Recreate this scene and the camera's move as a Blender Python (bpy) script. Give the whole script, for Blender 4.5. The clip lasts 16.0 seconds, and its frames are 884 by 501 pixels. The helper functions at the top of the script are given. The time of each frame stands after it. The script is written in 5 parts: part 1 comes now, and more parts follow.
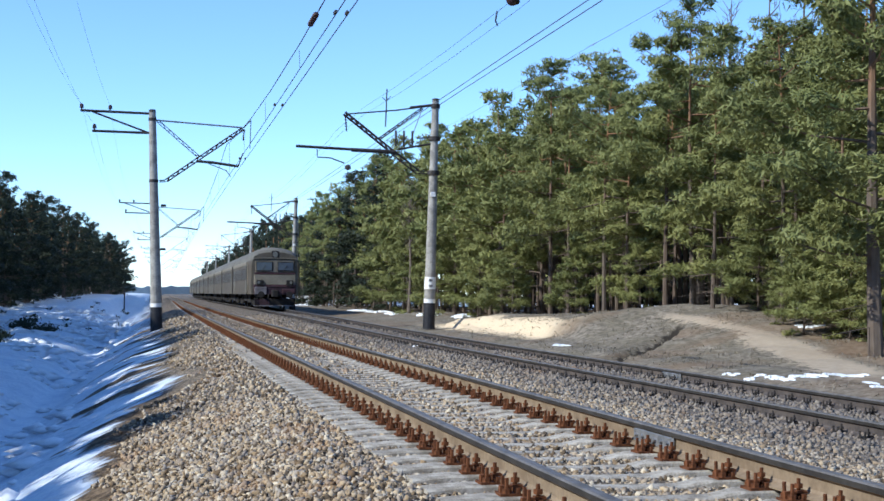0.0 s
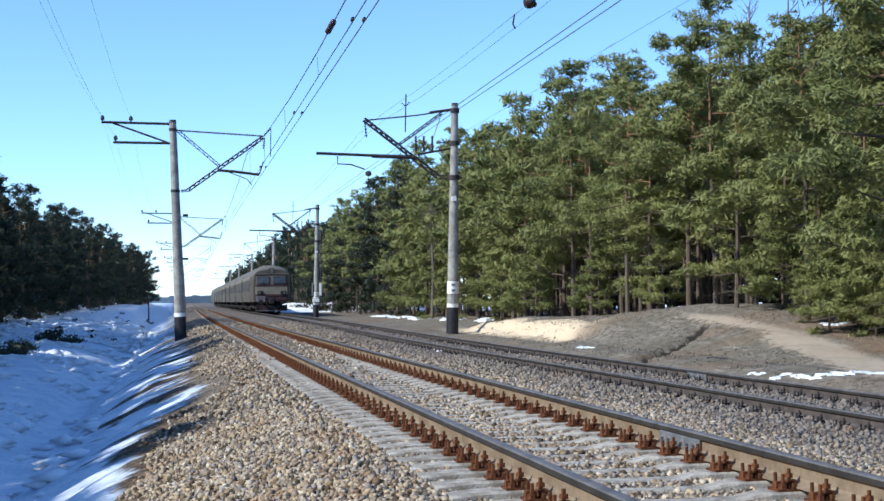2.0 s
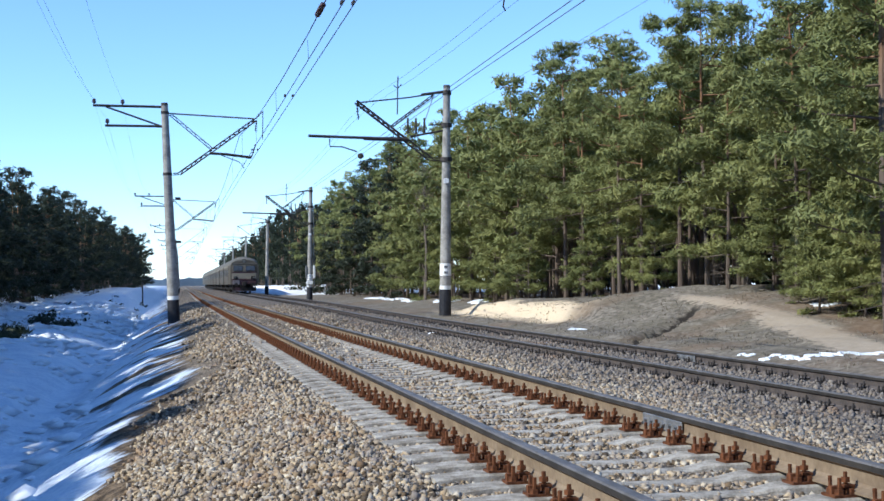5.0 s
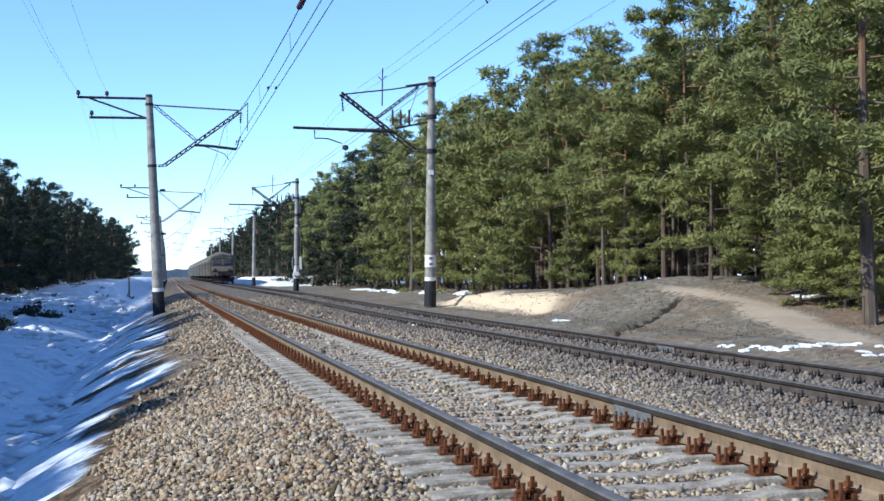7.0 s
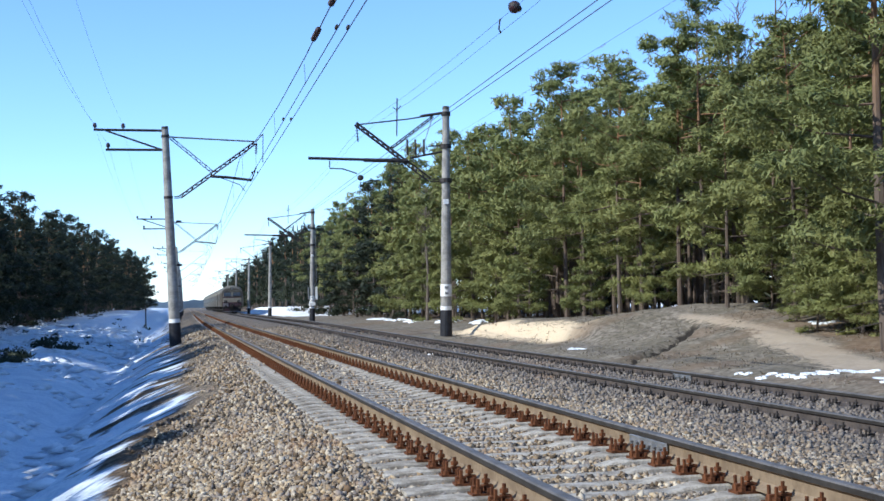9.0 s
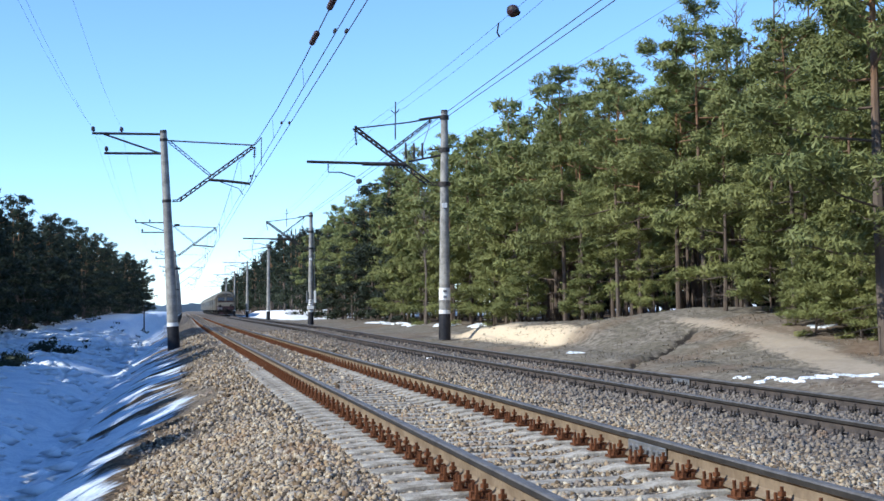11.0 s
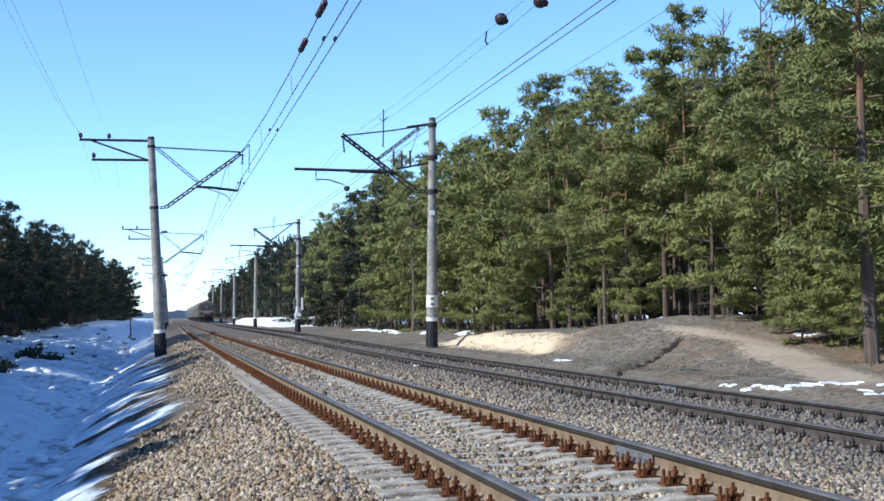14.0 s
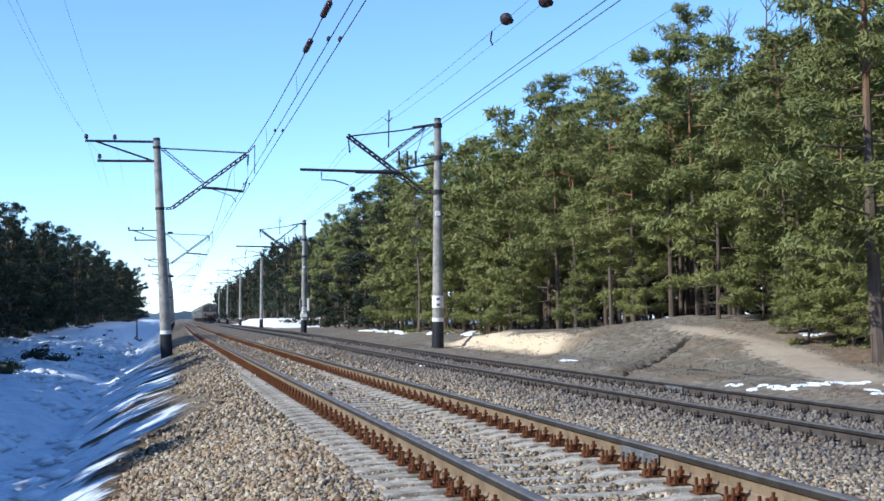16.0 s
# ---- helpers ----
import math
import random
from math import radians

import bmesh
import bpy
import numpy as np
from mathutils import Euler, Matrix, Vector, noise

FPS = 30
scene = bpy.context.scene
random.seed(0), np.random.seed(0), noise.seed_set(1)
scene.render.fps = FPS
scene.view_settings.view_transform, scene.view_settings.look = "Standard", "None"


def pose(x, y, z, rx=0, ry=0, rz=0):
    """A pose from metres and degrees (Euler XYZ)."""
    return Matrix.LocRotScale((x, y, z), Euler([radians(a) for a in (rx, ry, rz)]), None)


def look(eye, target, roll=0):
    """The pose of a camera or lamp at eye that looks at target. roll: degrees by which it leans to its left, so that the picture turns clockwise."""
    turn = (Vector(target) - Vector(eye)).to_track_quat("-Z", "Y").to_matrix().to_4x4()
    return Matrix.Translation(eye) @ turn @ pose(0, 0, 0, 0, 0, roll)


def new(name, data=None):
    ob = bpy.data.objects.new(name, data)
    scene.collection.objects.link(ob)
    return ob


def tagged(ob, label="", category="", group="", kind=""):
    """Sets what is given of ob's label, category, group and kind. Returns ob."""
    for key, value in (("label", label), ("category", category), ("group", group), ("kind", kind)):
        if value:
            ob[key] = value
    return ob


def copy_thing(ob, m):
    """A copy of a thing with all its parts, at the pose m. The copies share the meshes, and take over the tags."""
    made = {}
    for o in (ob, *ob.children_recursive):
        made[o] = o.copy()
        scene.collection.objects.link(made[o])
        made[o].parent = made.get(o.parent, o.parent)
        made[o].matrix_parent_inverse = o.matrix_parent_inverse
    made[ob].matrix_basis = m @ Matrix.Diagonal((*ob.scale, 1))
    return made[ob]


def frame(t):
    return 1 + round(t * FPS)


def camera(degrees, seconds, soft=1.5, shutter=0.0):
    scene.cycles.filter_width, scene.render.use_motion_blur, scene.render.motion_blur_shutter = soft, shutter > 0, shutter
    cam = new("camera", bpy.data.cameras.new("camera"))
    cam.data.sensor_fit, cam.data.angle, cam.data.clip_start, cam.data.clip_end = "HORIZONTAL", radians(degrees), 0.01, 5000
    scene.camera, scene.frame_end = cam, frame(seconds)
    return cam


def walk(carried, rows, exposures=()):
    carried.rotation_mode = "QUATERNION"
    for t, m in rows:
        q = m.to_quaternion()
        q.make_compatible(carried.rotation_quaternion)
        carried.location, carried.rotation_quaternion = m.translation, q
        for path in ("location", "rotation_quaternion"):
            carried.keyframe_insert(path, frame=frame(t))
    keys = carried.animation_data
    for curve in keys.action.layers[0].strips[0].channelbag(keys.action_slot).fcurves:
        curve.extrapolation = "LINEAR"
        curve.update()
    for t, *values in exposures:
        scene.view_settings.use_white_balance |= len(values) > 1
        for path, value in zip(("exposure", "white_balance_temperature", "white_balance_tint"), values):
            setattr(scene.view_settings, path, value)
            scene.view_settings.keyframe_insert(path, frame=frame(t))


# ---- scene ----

# ================= camera =================
cam = camera(36.0, 16.0, soft=1.55)


def shot(t, x, y, z, yaw, pitch, roll):
    a, b = radians(yaw), radians(pitch)
    way = Vector((-math.sin(a) * math.cos(b), math.cos(a) * math.cos(b), math.sin(b)))
    eye = Vector((x, y, z))
    return t, look(eye, eye + way, roll)


walk(cam, [shot(*r) for r in (
    (0, -0.192, 0.210, 0.998, -12.05, 1.88, 0.46),
    (0.3, -0.189, 0.216, 0.996, -12.29, 3.08, 0.25),
    (0.5, -0.186, 0.221, 0.994, -12.43, 2.57, 0.12),
    (0.7, -0.178, 0.221, 0.998, -12.10, 2.10, 0.12),
    (1, -0.162, 0.221, 1.006, -11.01, 2.06, 0.20),
    (1.5, -0.152, 0.233, 1.017, -11.46, 2.07, -0.78),
    (2, -0.176, 0.231, 1.008, -11.11, 2.06, -0.62),
    (2.5, -0.194, 0.195, 1.021, -11.03, 1.78, -0.89),
    (3, -0.170, 0.171, 1.020, -10.86, 1.59, -0.95),
    (3.5, -0.173, 0.213, 1.016, -11.19, 1.64, -0.83),
    (4, -0.170, 0.211, 1.015, -10.98, 1.41, -0.78),
    (5.2, -0.095, 0.140, 1.030, -11.45, 1.28, -0.86),
    (6.5, -0.025, 0.068, 1.043, -11.94, 1.15, -0.94),
    (7, -0.006, 0.037, 1.050, -11.84, 0.89, -0.93),
    (7.5, -0.000, 0.016, 1.053, -11.40, 1.18, -1.35),
    (8, 0.001, 0.003, 1.055, -10.92, 1.67, -1.69),
    (8.5, 0.004, 0.008, 1.058, -10.95, 1.92, -1.45),
    (9, 0.000, 0.009, 1.061, -11.20, 2.12, -1.34),
    (10.2, 0.002, 0.018, 1.066, -11.24, 2.20, -1.34),
    (11.5, 0.004, 0.027, 1.072, -11.28, 2.29, -1.34),
    (11.8, 0.010, 0.027, 1.062, -11.36, 2.42, -1.32),
    (12, 0.021, 0.027, 1.051, -12.05, 2.92, -1.27),
    (12.5, -0.008, -0.022, 1.063, -11.47, 2.88, -1.37),
    (13, -0.010, -0.027, 1.059, -11.50, 2.63, -1.32),
    (13.5, -0.016, -0.017, 1.061, -11.50, 2.59, -1.32),
    (14, -0.017, -0.030, 1.064, -11.81, 2.57, -1.20),
    (14.5, -0.017, -0.029, 1.058, -11.46, 2.43, -1.23),
    (15, -0.005, -0.007, 1.052, -11.59, 2.76, -1.18),
    (15.5, -0.007, -0.013, 1.063, -11.65, 2.78, -1.25),
    (16, -0.000, -0.000, 1.057, -11.56, 2.60, -1.30))],
    exposures=((0, 0.66, 5400, 8), (16, 0.66, 5400, 8)))

# ================= light =================
SUN_EL, SUN_AZ = radians(36), radians(-106)   # azimuth from +y towards +x
to_sun = Vector((math.sin(SUN_AZ) * math.cos(SUN_EL), math.cos(SUN_AZ) * math.cos(SUN_EL), math.sin(SUN_EL)))
world = bpy.data.worlds.new("sky")
scene.world = world
world.use_nodes = True
wn = world.node_tree.nodes
sky = wn.new("ShaderNodeTexSky")
sky.sky_type, sky.sun_disc = "NISHITA", False
sky.sun_elevation, sky.sun_rotation = SUN_EL, SUN_AZ
sky.altitude, sky.air_density, sky.dust_density, sky.ozone_density = 3200, 1.2, 0.0, 3.5
world.node_tree.links.new(sky.outputs[0], wn["Background"].inputs[0])
wn["Background"].inputs[1].default_value = 0.142
sun = new("sun", bpy.data.lights.new("sun", "SUN"))
sun.data.energy, sun.data.angle, sun.data.color = 4.0, radians(0.5), (1.0, 0.885, 0.70)
sun.matrix_world = look((0, 0, 60), Vector((0, 0, 60)) - to_sun)


# ================= materials =================
class Nodes:
    """A node material under construction."""

    def __init__(self, name, rough=0.8, metal=0.0, spec=0.3):
        self.m = bpy.data.materials.new(name)
        self.m.use_nodes = True
        self.t = self.m.node_tree
        self.b = self.t.nodes["Principled BSDF"]
        self.b.inputs["Roughness"].default_value = rough
        self.b.inputs["Metallic"].default_value = metal
        self.b.inputs["Specular IOR Level"].default_value = spec

    def n(self, kind, **inputs):
        node = self.t.nodes.new("ShaderNode" + kind)
        for k, v in inputs.items():
            self.put(node.inputs[k.replace("_", " ")], v)
        return node

    def put(self, socket, v):
        if isinstance(v, bpy.types.NodeSocket):
            self.t.links.new(v, socket)
        elif isinstance(v, (tuple, list)) and len(v) == 3 and socket.type == "RGBA":
            socket.default_value = (*v, 1)
        else:
            socket.default_value = v

    def math(self, op, a, b=0.0, clamp=False):
        node = self.t.nodes.new("ShaderNodeMath")
        node.operation, node.use_clamp = op, clamp
        self.put(node.inputs[0], a)
        self.put(node.inputs[1], b)
        return node.outputs[0]

    def step(self, v, lo, hi):
        node = self.t.nodes.new("ShaderNodeMapRange")
        node.interpolation_type = "SMOOTHSTEP"
        for i, x in enumerate((v, lo, hi, 0.0, 1.0)):
            self.put(node.inputs[i], x)
        return node.outputs[0]

    def mix(self, fac, a, b):
        node = self.t.nodes.new("ShaderNodeMix")
        node.data_type = "RGBA"
        self.put(node.inputs[0], fac)
        self.put(node.inputs[6], a)
        self.put(node.inputs[7], b)
        return node.outputs[2]

    def place(self, world_space=False):
        if world_space:
            return self.n("NewGeometry").outputs["Position"]
        return self.n("TexCoord").outputs["Object"]

    def noise(self, at, scale, detail=4.0, rough=0.55):
        return self.n("TexNoise", Vector=at, Scale=scale, Detail=detail, Roughness=rough).outputs["Fac"]

    def stretch(self, at, sx, sy, sz):
        return self.n("Mapping", Vector=at, Scale=(sx, sy, sz)).outputs[0]

    def bump(self, height, strength=0.4, distance=0.02):
        out = self.n("Bump", Height=height, Strength=strength, Distance=distance).outputs[0]
        self.t.links.new(out, self.b.inputs["Normal"])

    def colour(self, c):
        self.put(self.b.inputs["Base Color"], c)
        return self.m


def plain(name, a, b, scale=6.0, rough=0.7, metal=0.0, bump=0.3, spec=0.3, dist=0.005, per_object=0.0):
    """Two tones mixed by noise of two scales, with fine relief."""
    k = Nodes(name, rough, metal, spec)
    at = k.place()
    big, fine = k.noise(at, scale, 3), k.noise(at, scale * 9, 4)
    fac = k.step(k.math("ADD", k.math("MULTIPLY", big, 0.65), k.math("MULTIPLY", fine, 0.35)), 0.36, 0.64)
    c = k.mix(fac, a, b)
    if per_object:
        r = k.n("ObjectInfo").outputs["Random"]
        c = k.mix(k.math("MULTIPLY", r, per_object), c, tuple(x * 0.55 for x in a))
    k.bump(fine, bump, dist)
    return k.colour(c)


def leaf_material(name, a, b, c, rough=0.6):
    k = Nodes(name, rough, 0, 0.25)
    r = k.n("NewGeometry").outputs["Random Per Island"]
    o = k.n("ObjectInfo").outputs["Random"]
    at = k.place()
    patch = k.step(k.noise(at, 1.15, 3), 0.38, 0.62)
    col = k.mix(k.math("ADD", k.math("MULTIPLY", patch, 0.45), k.math("MULTIPLY", r, 0.45)), a, b)
    col = k.mix(k.math("MULTIPLY", k.step(k.noise(at, 0.35, 2), 0.45, 0.6), 0.4), col, c)
    col = k.mix(k.math("MULTIPLY", o, 0.5), col, tuple(x * 0.6 for x in c))
    k.b.inputs["Subsurface Weight"].default_value = 0.0
    tr = k.n("BsdfTranslucent", Color=col)
    mixer = k.n("MixShader", Fac=0.16)
    k.t.links.new(k.b.outputs[0], mixer.inputs[1])
    k.t.links.new(tr.outputs[0], mixer.inputs[2])
    k.t.links.new(mixer.outputs[0], k.t.nodes["Material Output"].inputs[0])
    return k.colour(col)


def stone_material(name):
    k = Nodes(name, 0.9, 0, 0.2)
    r = k.n("NewGeometry").outputs["Random Per Island"]
    ramp = k.n("ValToRGB", Fac=r)
    e = ramp.color_ramp.elements
    e[0].position, e[0].color = 0.0, (0.05, 0.042, 0.033, 1)
    e[1].position, e[1].color = 1.0, (0.56, 0.485, 0.36, 1)
    for p, col in ((0.16, (0.13, 0.092, 0.055, 1)), (0.34, (0.36, 0.27, 0.165, 1)), (0.48, (0.19, 0.165, 0.145, 1)), (0.68, (0.45, 0.355, 0.23, 1)), (0.82, (0.25, 0.225, 0.205, 1))):
        ramp.color_ramp.elements.new(p).color = col
    at = k.place(True)
    x = k.n("SeparateXYZ", Vector=at).outputs[0]
    grey = k.math("MULTIPLY", k.step(k.math("ADD", x, k.math("MULTIPLY", k.noise(at, 0.6), 2.0)), 5.2, 8.2), 0.75)
    col = k.mix(grey, ramp.outputs[0], (0.15, 0.135, 0.125))
    rust = k.math("MULTIPLY", k.step(k.noise(at, 0.9, 3), 0.52, 0.75), 0.5)
    col = k.mix(rust, col, (0.26, 0.15, 0.075))
    k.bump(k.noise(at, 60, 3), 0.4, 0.004)
    return k.colour(col)


def ground_material():
    k = Nodes("trackside_ground", 0.92, 0, 0.15)
    at = k.place(True)
    xyz = k.n("SeparateXYZ", Vector=at)
    x, y = xyz.outputs[0], xyz.outputs[1]
    big, mid, fine = k.noise(at, 0.22, 4), k.noise(at, 1.3, 5), k.noise(at, 14, 5)
    cells = k.n("TexVoronoi", Vector=at, Scale=19.0)
    grain = cells.outputs["Color"]
    gap = cells.outputs["Distance"]
    # ballast
    tone = k.n("SeparateXYZ", Vector=grain).outputs[0]
    bal = k.mix(tone, (0.12, 0.095, 0.07), (0.42, 0.345, 0.25))
    bal = k.mix(k.step(gap, 0.35, 0.75), bal, (0.06, 0.05, 0.04))
    grey = k.math("MULTIPLY", k.step(k.math("ADD", x, k.math("MULTIPLY", mid, 2.0)), 5.2, 8.2), 0.75)
    bal = k.mix(grey, bal, (0.15, 0.135, 0.125))
    bal = k.mix(k.math("MULTIPLY", k.step(mid, 0.55, 0.75), 0.4), bal, (0.25, 0.15, 0.08))
    mottle = k.step(k.noise(at, 4.2, 5, 0.75), 0.40, 0.60)
    bal = k.mix(k.math("MULTIPLY", k.math("SUBTRACT", 1.0, mottle), 0.5), bal, (0.085, 0.07, 0.055))
    # dry grass and earth on the right
    tuft = k.noise(at, 5.5, 6, 0.7)
    earth = k.mix(k.step(tuft, 0.36, 0.64), (0.10, 0.086, 0.068), (0.25, 0.22, 0.175))
    mossy = k.step(k.noise(at, 0.75, 5, 0.65), 0.44, 0.60)
    earth = k.mix(k.math("MULTIPLY", mossy, 0.55), earth, k.mix(tuft, (0.095, 0.085, 0.06), (0.16, 0.14, 0.10)))
    pale = k.step(k.noise(k.stretch(at, 1.6, 0.7, 1), 0.8, 5, 0.7), 0.56, 0.68)
    earth = k.mix(k.math("MULTIPLY", pale, 0.5), earth, (0.36, 0.32, 0.26))
    earth = k.mix(k.math("MULTIPLY", k.step(big, 0.50, 0.62), 0.45), earth, (0.17, 0.11, 0.065))
    sandy = k.math("MULTIPLY", k.step(y, 41.0, 44.5), k.math("SUBTRACT", 1.0, k.step(y, 58, 66)))
    sandy = k.math("MULTIPLY", sandy, k.step(k.math("ADD", x, mid), 12.3, 12.9))
    sandy = k.math("MULTIPLY", sandy, k.math("SUBTRACT", 1.0, k.step(k.math("ADD", x, k.math("MULTIPLY", mid, 1.5)), 14.0, 14.5)))
    earth = k.mix(sandy, earth, k.mix(fine, (0.50, 0.39, 0.25), (0.70, 0.58, 0.41)))
    # worn sandy way over the mound
    middle = k.math("SUBTRACT", 15.35, k.math("MULTIPLY", k.math("MAXIMUM", k.math("SUBTRACT", 33.5, y), 0.0), 0.255))
    way = k.math("ABSOLUTE", k.math("SUBTRACT", k.math("ADD", x, k.math("MULTIPLY", k.math("SUBTRACT", tuft, 0.5), 1.5)), middle))
    way = k.math("SUBTRACT", way, k.math("MULTIPLY", k.math("SUBTRACT", 1.0, k.step(y, 32.0, 34.5)), 0.36))
    way = k.math("SUBTRACT", 1.0, k.step(way, 0.06, 0.42))
    way = k.math("MULTIPLY", way, k.math("MULTIPLY", k.step(y, 20, 25), k.math("SUBTRACT", 1.0, k.step(y, 39.0, 40.5))))
    earth = k.mix(k.math("MULTIPLY", way, 0.62), earth, k.mix(fine, (0.36, 0.29, 0.21), (0.55, 0.46, 0.35)))
    rusty = k.math("MULTIPLY", k.step(k.math("SUBTRACT", x, middle), 0.5, 1.2), k.math("SUBTRACT", 1.0, k.step(y, 31, 35)))
    earth = k.mix(k.math("MULTIPLY", rusty, 0.5), earth, k.mix(tuft, (0.10, 0.062, 0.035), (0.25, 0.155, 0.085)))
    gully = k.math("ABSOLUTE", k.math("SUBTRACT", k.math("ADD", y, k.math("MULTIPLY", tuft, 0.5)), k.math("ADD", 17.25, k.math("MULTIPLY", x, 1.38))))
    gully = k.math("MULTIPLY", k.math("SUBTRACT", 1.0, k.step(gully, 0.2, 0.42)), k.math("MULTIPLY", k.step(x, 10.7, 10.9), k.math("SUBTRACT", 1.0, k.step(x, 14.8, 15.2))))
    # gully bed painted near-black, its shade put into the earth colour
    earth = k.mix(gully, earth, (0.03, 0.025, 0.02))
    # forest floor with left-over snow
    floor = k.mix(mid, (0.07, 0.05, 0.035), (0.17, 0.12, 0.08))
    old_snow = k.step(k.noise(at, 0.33, 3), 0.60, 0.64)
    floor = k.mix(old_snow, floor, (0.78, 0.80, 0.84))
    earth = k.mix(k.step(k.math("ADD", x, mid), 18.0, 20.5), earth, floor)
    far_snow = k.math("MULTIPLY", k.step(y, 150, 160), k.step(k.math("ADD", x, k.math("MULTIPLY", big, 2)), 14.0, 14.6))
    far_snow = k.math("MULTIPLY", far_snow, k.math("SUBTRACT", 1.0, k.step(y, 275, 300)))
    earth = k.mix(far_snow, earth, (0.82, 0.84, 0.87))
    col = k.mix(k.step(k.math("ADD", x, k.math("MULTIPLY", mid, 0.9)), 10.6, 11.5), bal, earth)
    # snow on the left
    edge = k.math("SUBTRACT", k.math("MULTIPLY", k.step(y, 19, 25), 0.95), 0.75)
    across = k.math("SUBTRACT", y, k.math("MULTIPLY", x, 0.29))
    lane = k.n("CombineXYZ", X=across, Y=k.math("MULTIPLY", x, 0.26)).outputs[0]
    furrow = k.noise(lane, 0.62, 8, 0.66)
    ragged = k.math("ADD", k.math("MULTIPLY", mid, 0.7), k.math("MULTIPLY", furrow, 2.4))
    d = k.math("SUBTRACT", k.math("ADD", x, k.math("SUBTRACT", ragged, 1.55)), edge)
    snowy = k.math("SUBTRACT", 1.0, k.step(d, -0.12, 0.08))
    # stripes along the tree shadows: bare soil, with shade put into the colour
    dirt_and_shade = k.math("MULTIPLY", k.step(k.math("ADD", k.noise(lane, 0.42, 8, 0.68), k.math("MULTIPLY", k.math("ADD", x, 0.9), 0.05)), 0.515, 0.55), k.step(k.math("ADD", x, mid), -1.6, -0.9))
    bare = k.mix(k.step(k.noise(at, 7, 5, 0.7), 0.4, 0.62), (0.05, 0.036, 0.024), (0.17, 0.125, 0.08))
    col = k.mix(k.math("SUBTRACT", 1.0, k.step(k.math("ADD", x, mid), 0.1, 0.9)), col, bare)
    snowy = k.math("MULTIPLY", snowy, k.math("SUBTRACT", 1.0, dirt_and_shade))
    snow = k.mix(k.step(k.math("ADD", k.math("MULTIPLY", fine, 0.5), k.math("MULTIPLY", mid, 0.5)), 0.38, 0.62), (0.50, 0.57, 0.67), (0.70, 0.75, 0.81))
    col = k.mix(snowy, col, snow)
    k.put(k.b.inputs["Roughness"], k.math("SUBTRACT", 0.93, k.math("MULTIPLY", snowy, 0.35)))
    stony = k.math("MULTIPLY", k.math("SUBTRACT", 1.0, snowy), k.math("SUBTRACT", 1.0, k.step(x, 10.5, 11.2)))
    rel = k.math("ADD", k.math("MULTIPLY", k.math("SUBTRACT", 1.0, gap), stony), k.math("ADD", mid, k.math("MULTIPLY", tuft, 0.5)))
    rel = k.math("ADD", rel, k.math("MULTIPLY", k.noise(k.stretch(at, 0.6, 1.3, 1), 3.2, 5, 0.65), k.math("MULTIPLY", snowy, 2.2)))
    rel = k.math("ADD", rel, k.math("MULTIPLY", furrow, k.math("MULTIPLY", snowy, 3.0)))
    k.bump(rel, 0.6, 0.05)
    return k.colour(col)


GROUND = ground_material()
STONE = stone_material("ballast_stone")
SNOW = plain("old_snow", (0.64, 0.68, 0.73), (0.80, 0.82, 0.85), 2.0, 0.6, 0, 0.5, 0.3, 0.02)
CONCRETE = plain("sleeper_concrete", (0.21, 0.185, 0.15), (0.50, 0.465, 0.405), 8, 0.92, 0, 0.8, 0.2, 0.008, 0.35)
POST = plain("post_concrete", (0.20, 0.19, 0.175), (0.38, 0.365, 0.33), 2.5, 0.88, 0, 0.3, 0.2, 0.004)
TAR = plain("black_tar_paint", (0.012, 0.013, 0.018), (0.03, 0.03, 0.035), 5, 0.6, 0, 0.3)
WHITE = plain("white_paint", (0.7, 0.7, 0.68), (0.82, 0.82, 0.8), 9, 0.6)
STEEL_DARK = plain("weathered_dark_steel", (0.03, 0.028, 0.028), (0.07, 0.06, 0.055), 7, 0.65, 0.3)
STEEL_GREY = plain("galvanised_steel", (0.16, 0.17, 0.18), (0.28, 0.28, 0.29), 7, 0.5, 0.5)
RUST = plain("rusted_iron", (0.065, 0.026, 0.012), (0.16, 0.062, 0.026), 30, 0.85, 0.1, 0.6, 0.2, 0.002)
WEB = plain("rusty_rail_side", (0.17, 0.125, 0.082), (0.26, 0.20, 0.135), 3, 0.8, 0.1, 0.3)
WEB_DARK = plain("dull_rail_side", (0.06, 0.052, 0.05), (0.12, 0.10, 0.09), 3, 0.75, 0.2, 0.3)
RAILTOP = plain("worn_rail_head", (0.10, 0.095, 0.09), (0.17, 0.16, 0.155), 4, 0.6, 0.25, 0.1)
RAILEDGE = plain("dark_rail_head_edge", (0.035, 0.032, 0.03), (0.06, 0.055, 0.05), 4, 0.6, 0.3, 0.1)
WIRE = plain("copper_wire", (0.10, 0.115, 0.13), (0.16, 0.17, 0.18), 4, 0.5, 0.6)
CERAMIC = plain("insulator_glaze", (0.035, 0.02, 0.02), (0.06, 0.03, 0.03), 6, 0.25, 0, 0.05, 0.5)
NEEDLE = leaf_material("pine_needles", (0.148, 0.162, 0.052), (0.33, 0.33, 0.11), (0.18, 0.21, 0.068))
# pine needles again, with the shade of the woods put into the colour
NEEDLE_SHADED = leaf_material("shaded_pine_needles", (0.021, 0.029, 0.016), (0.047, 0.057, 0.027), (0.028, 0.040, 0.023))
TWIG = plain("dead_twigs", (0.09, 0.075, 0.06), (0.17, 0.14, 0.115), 5, 0.9)


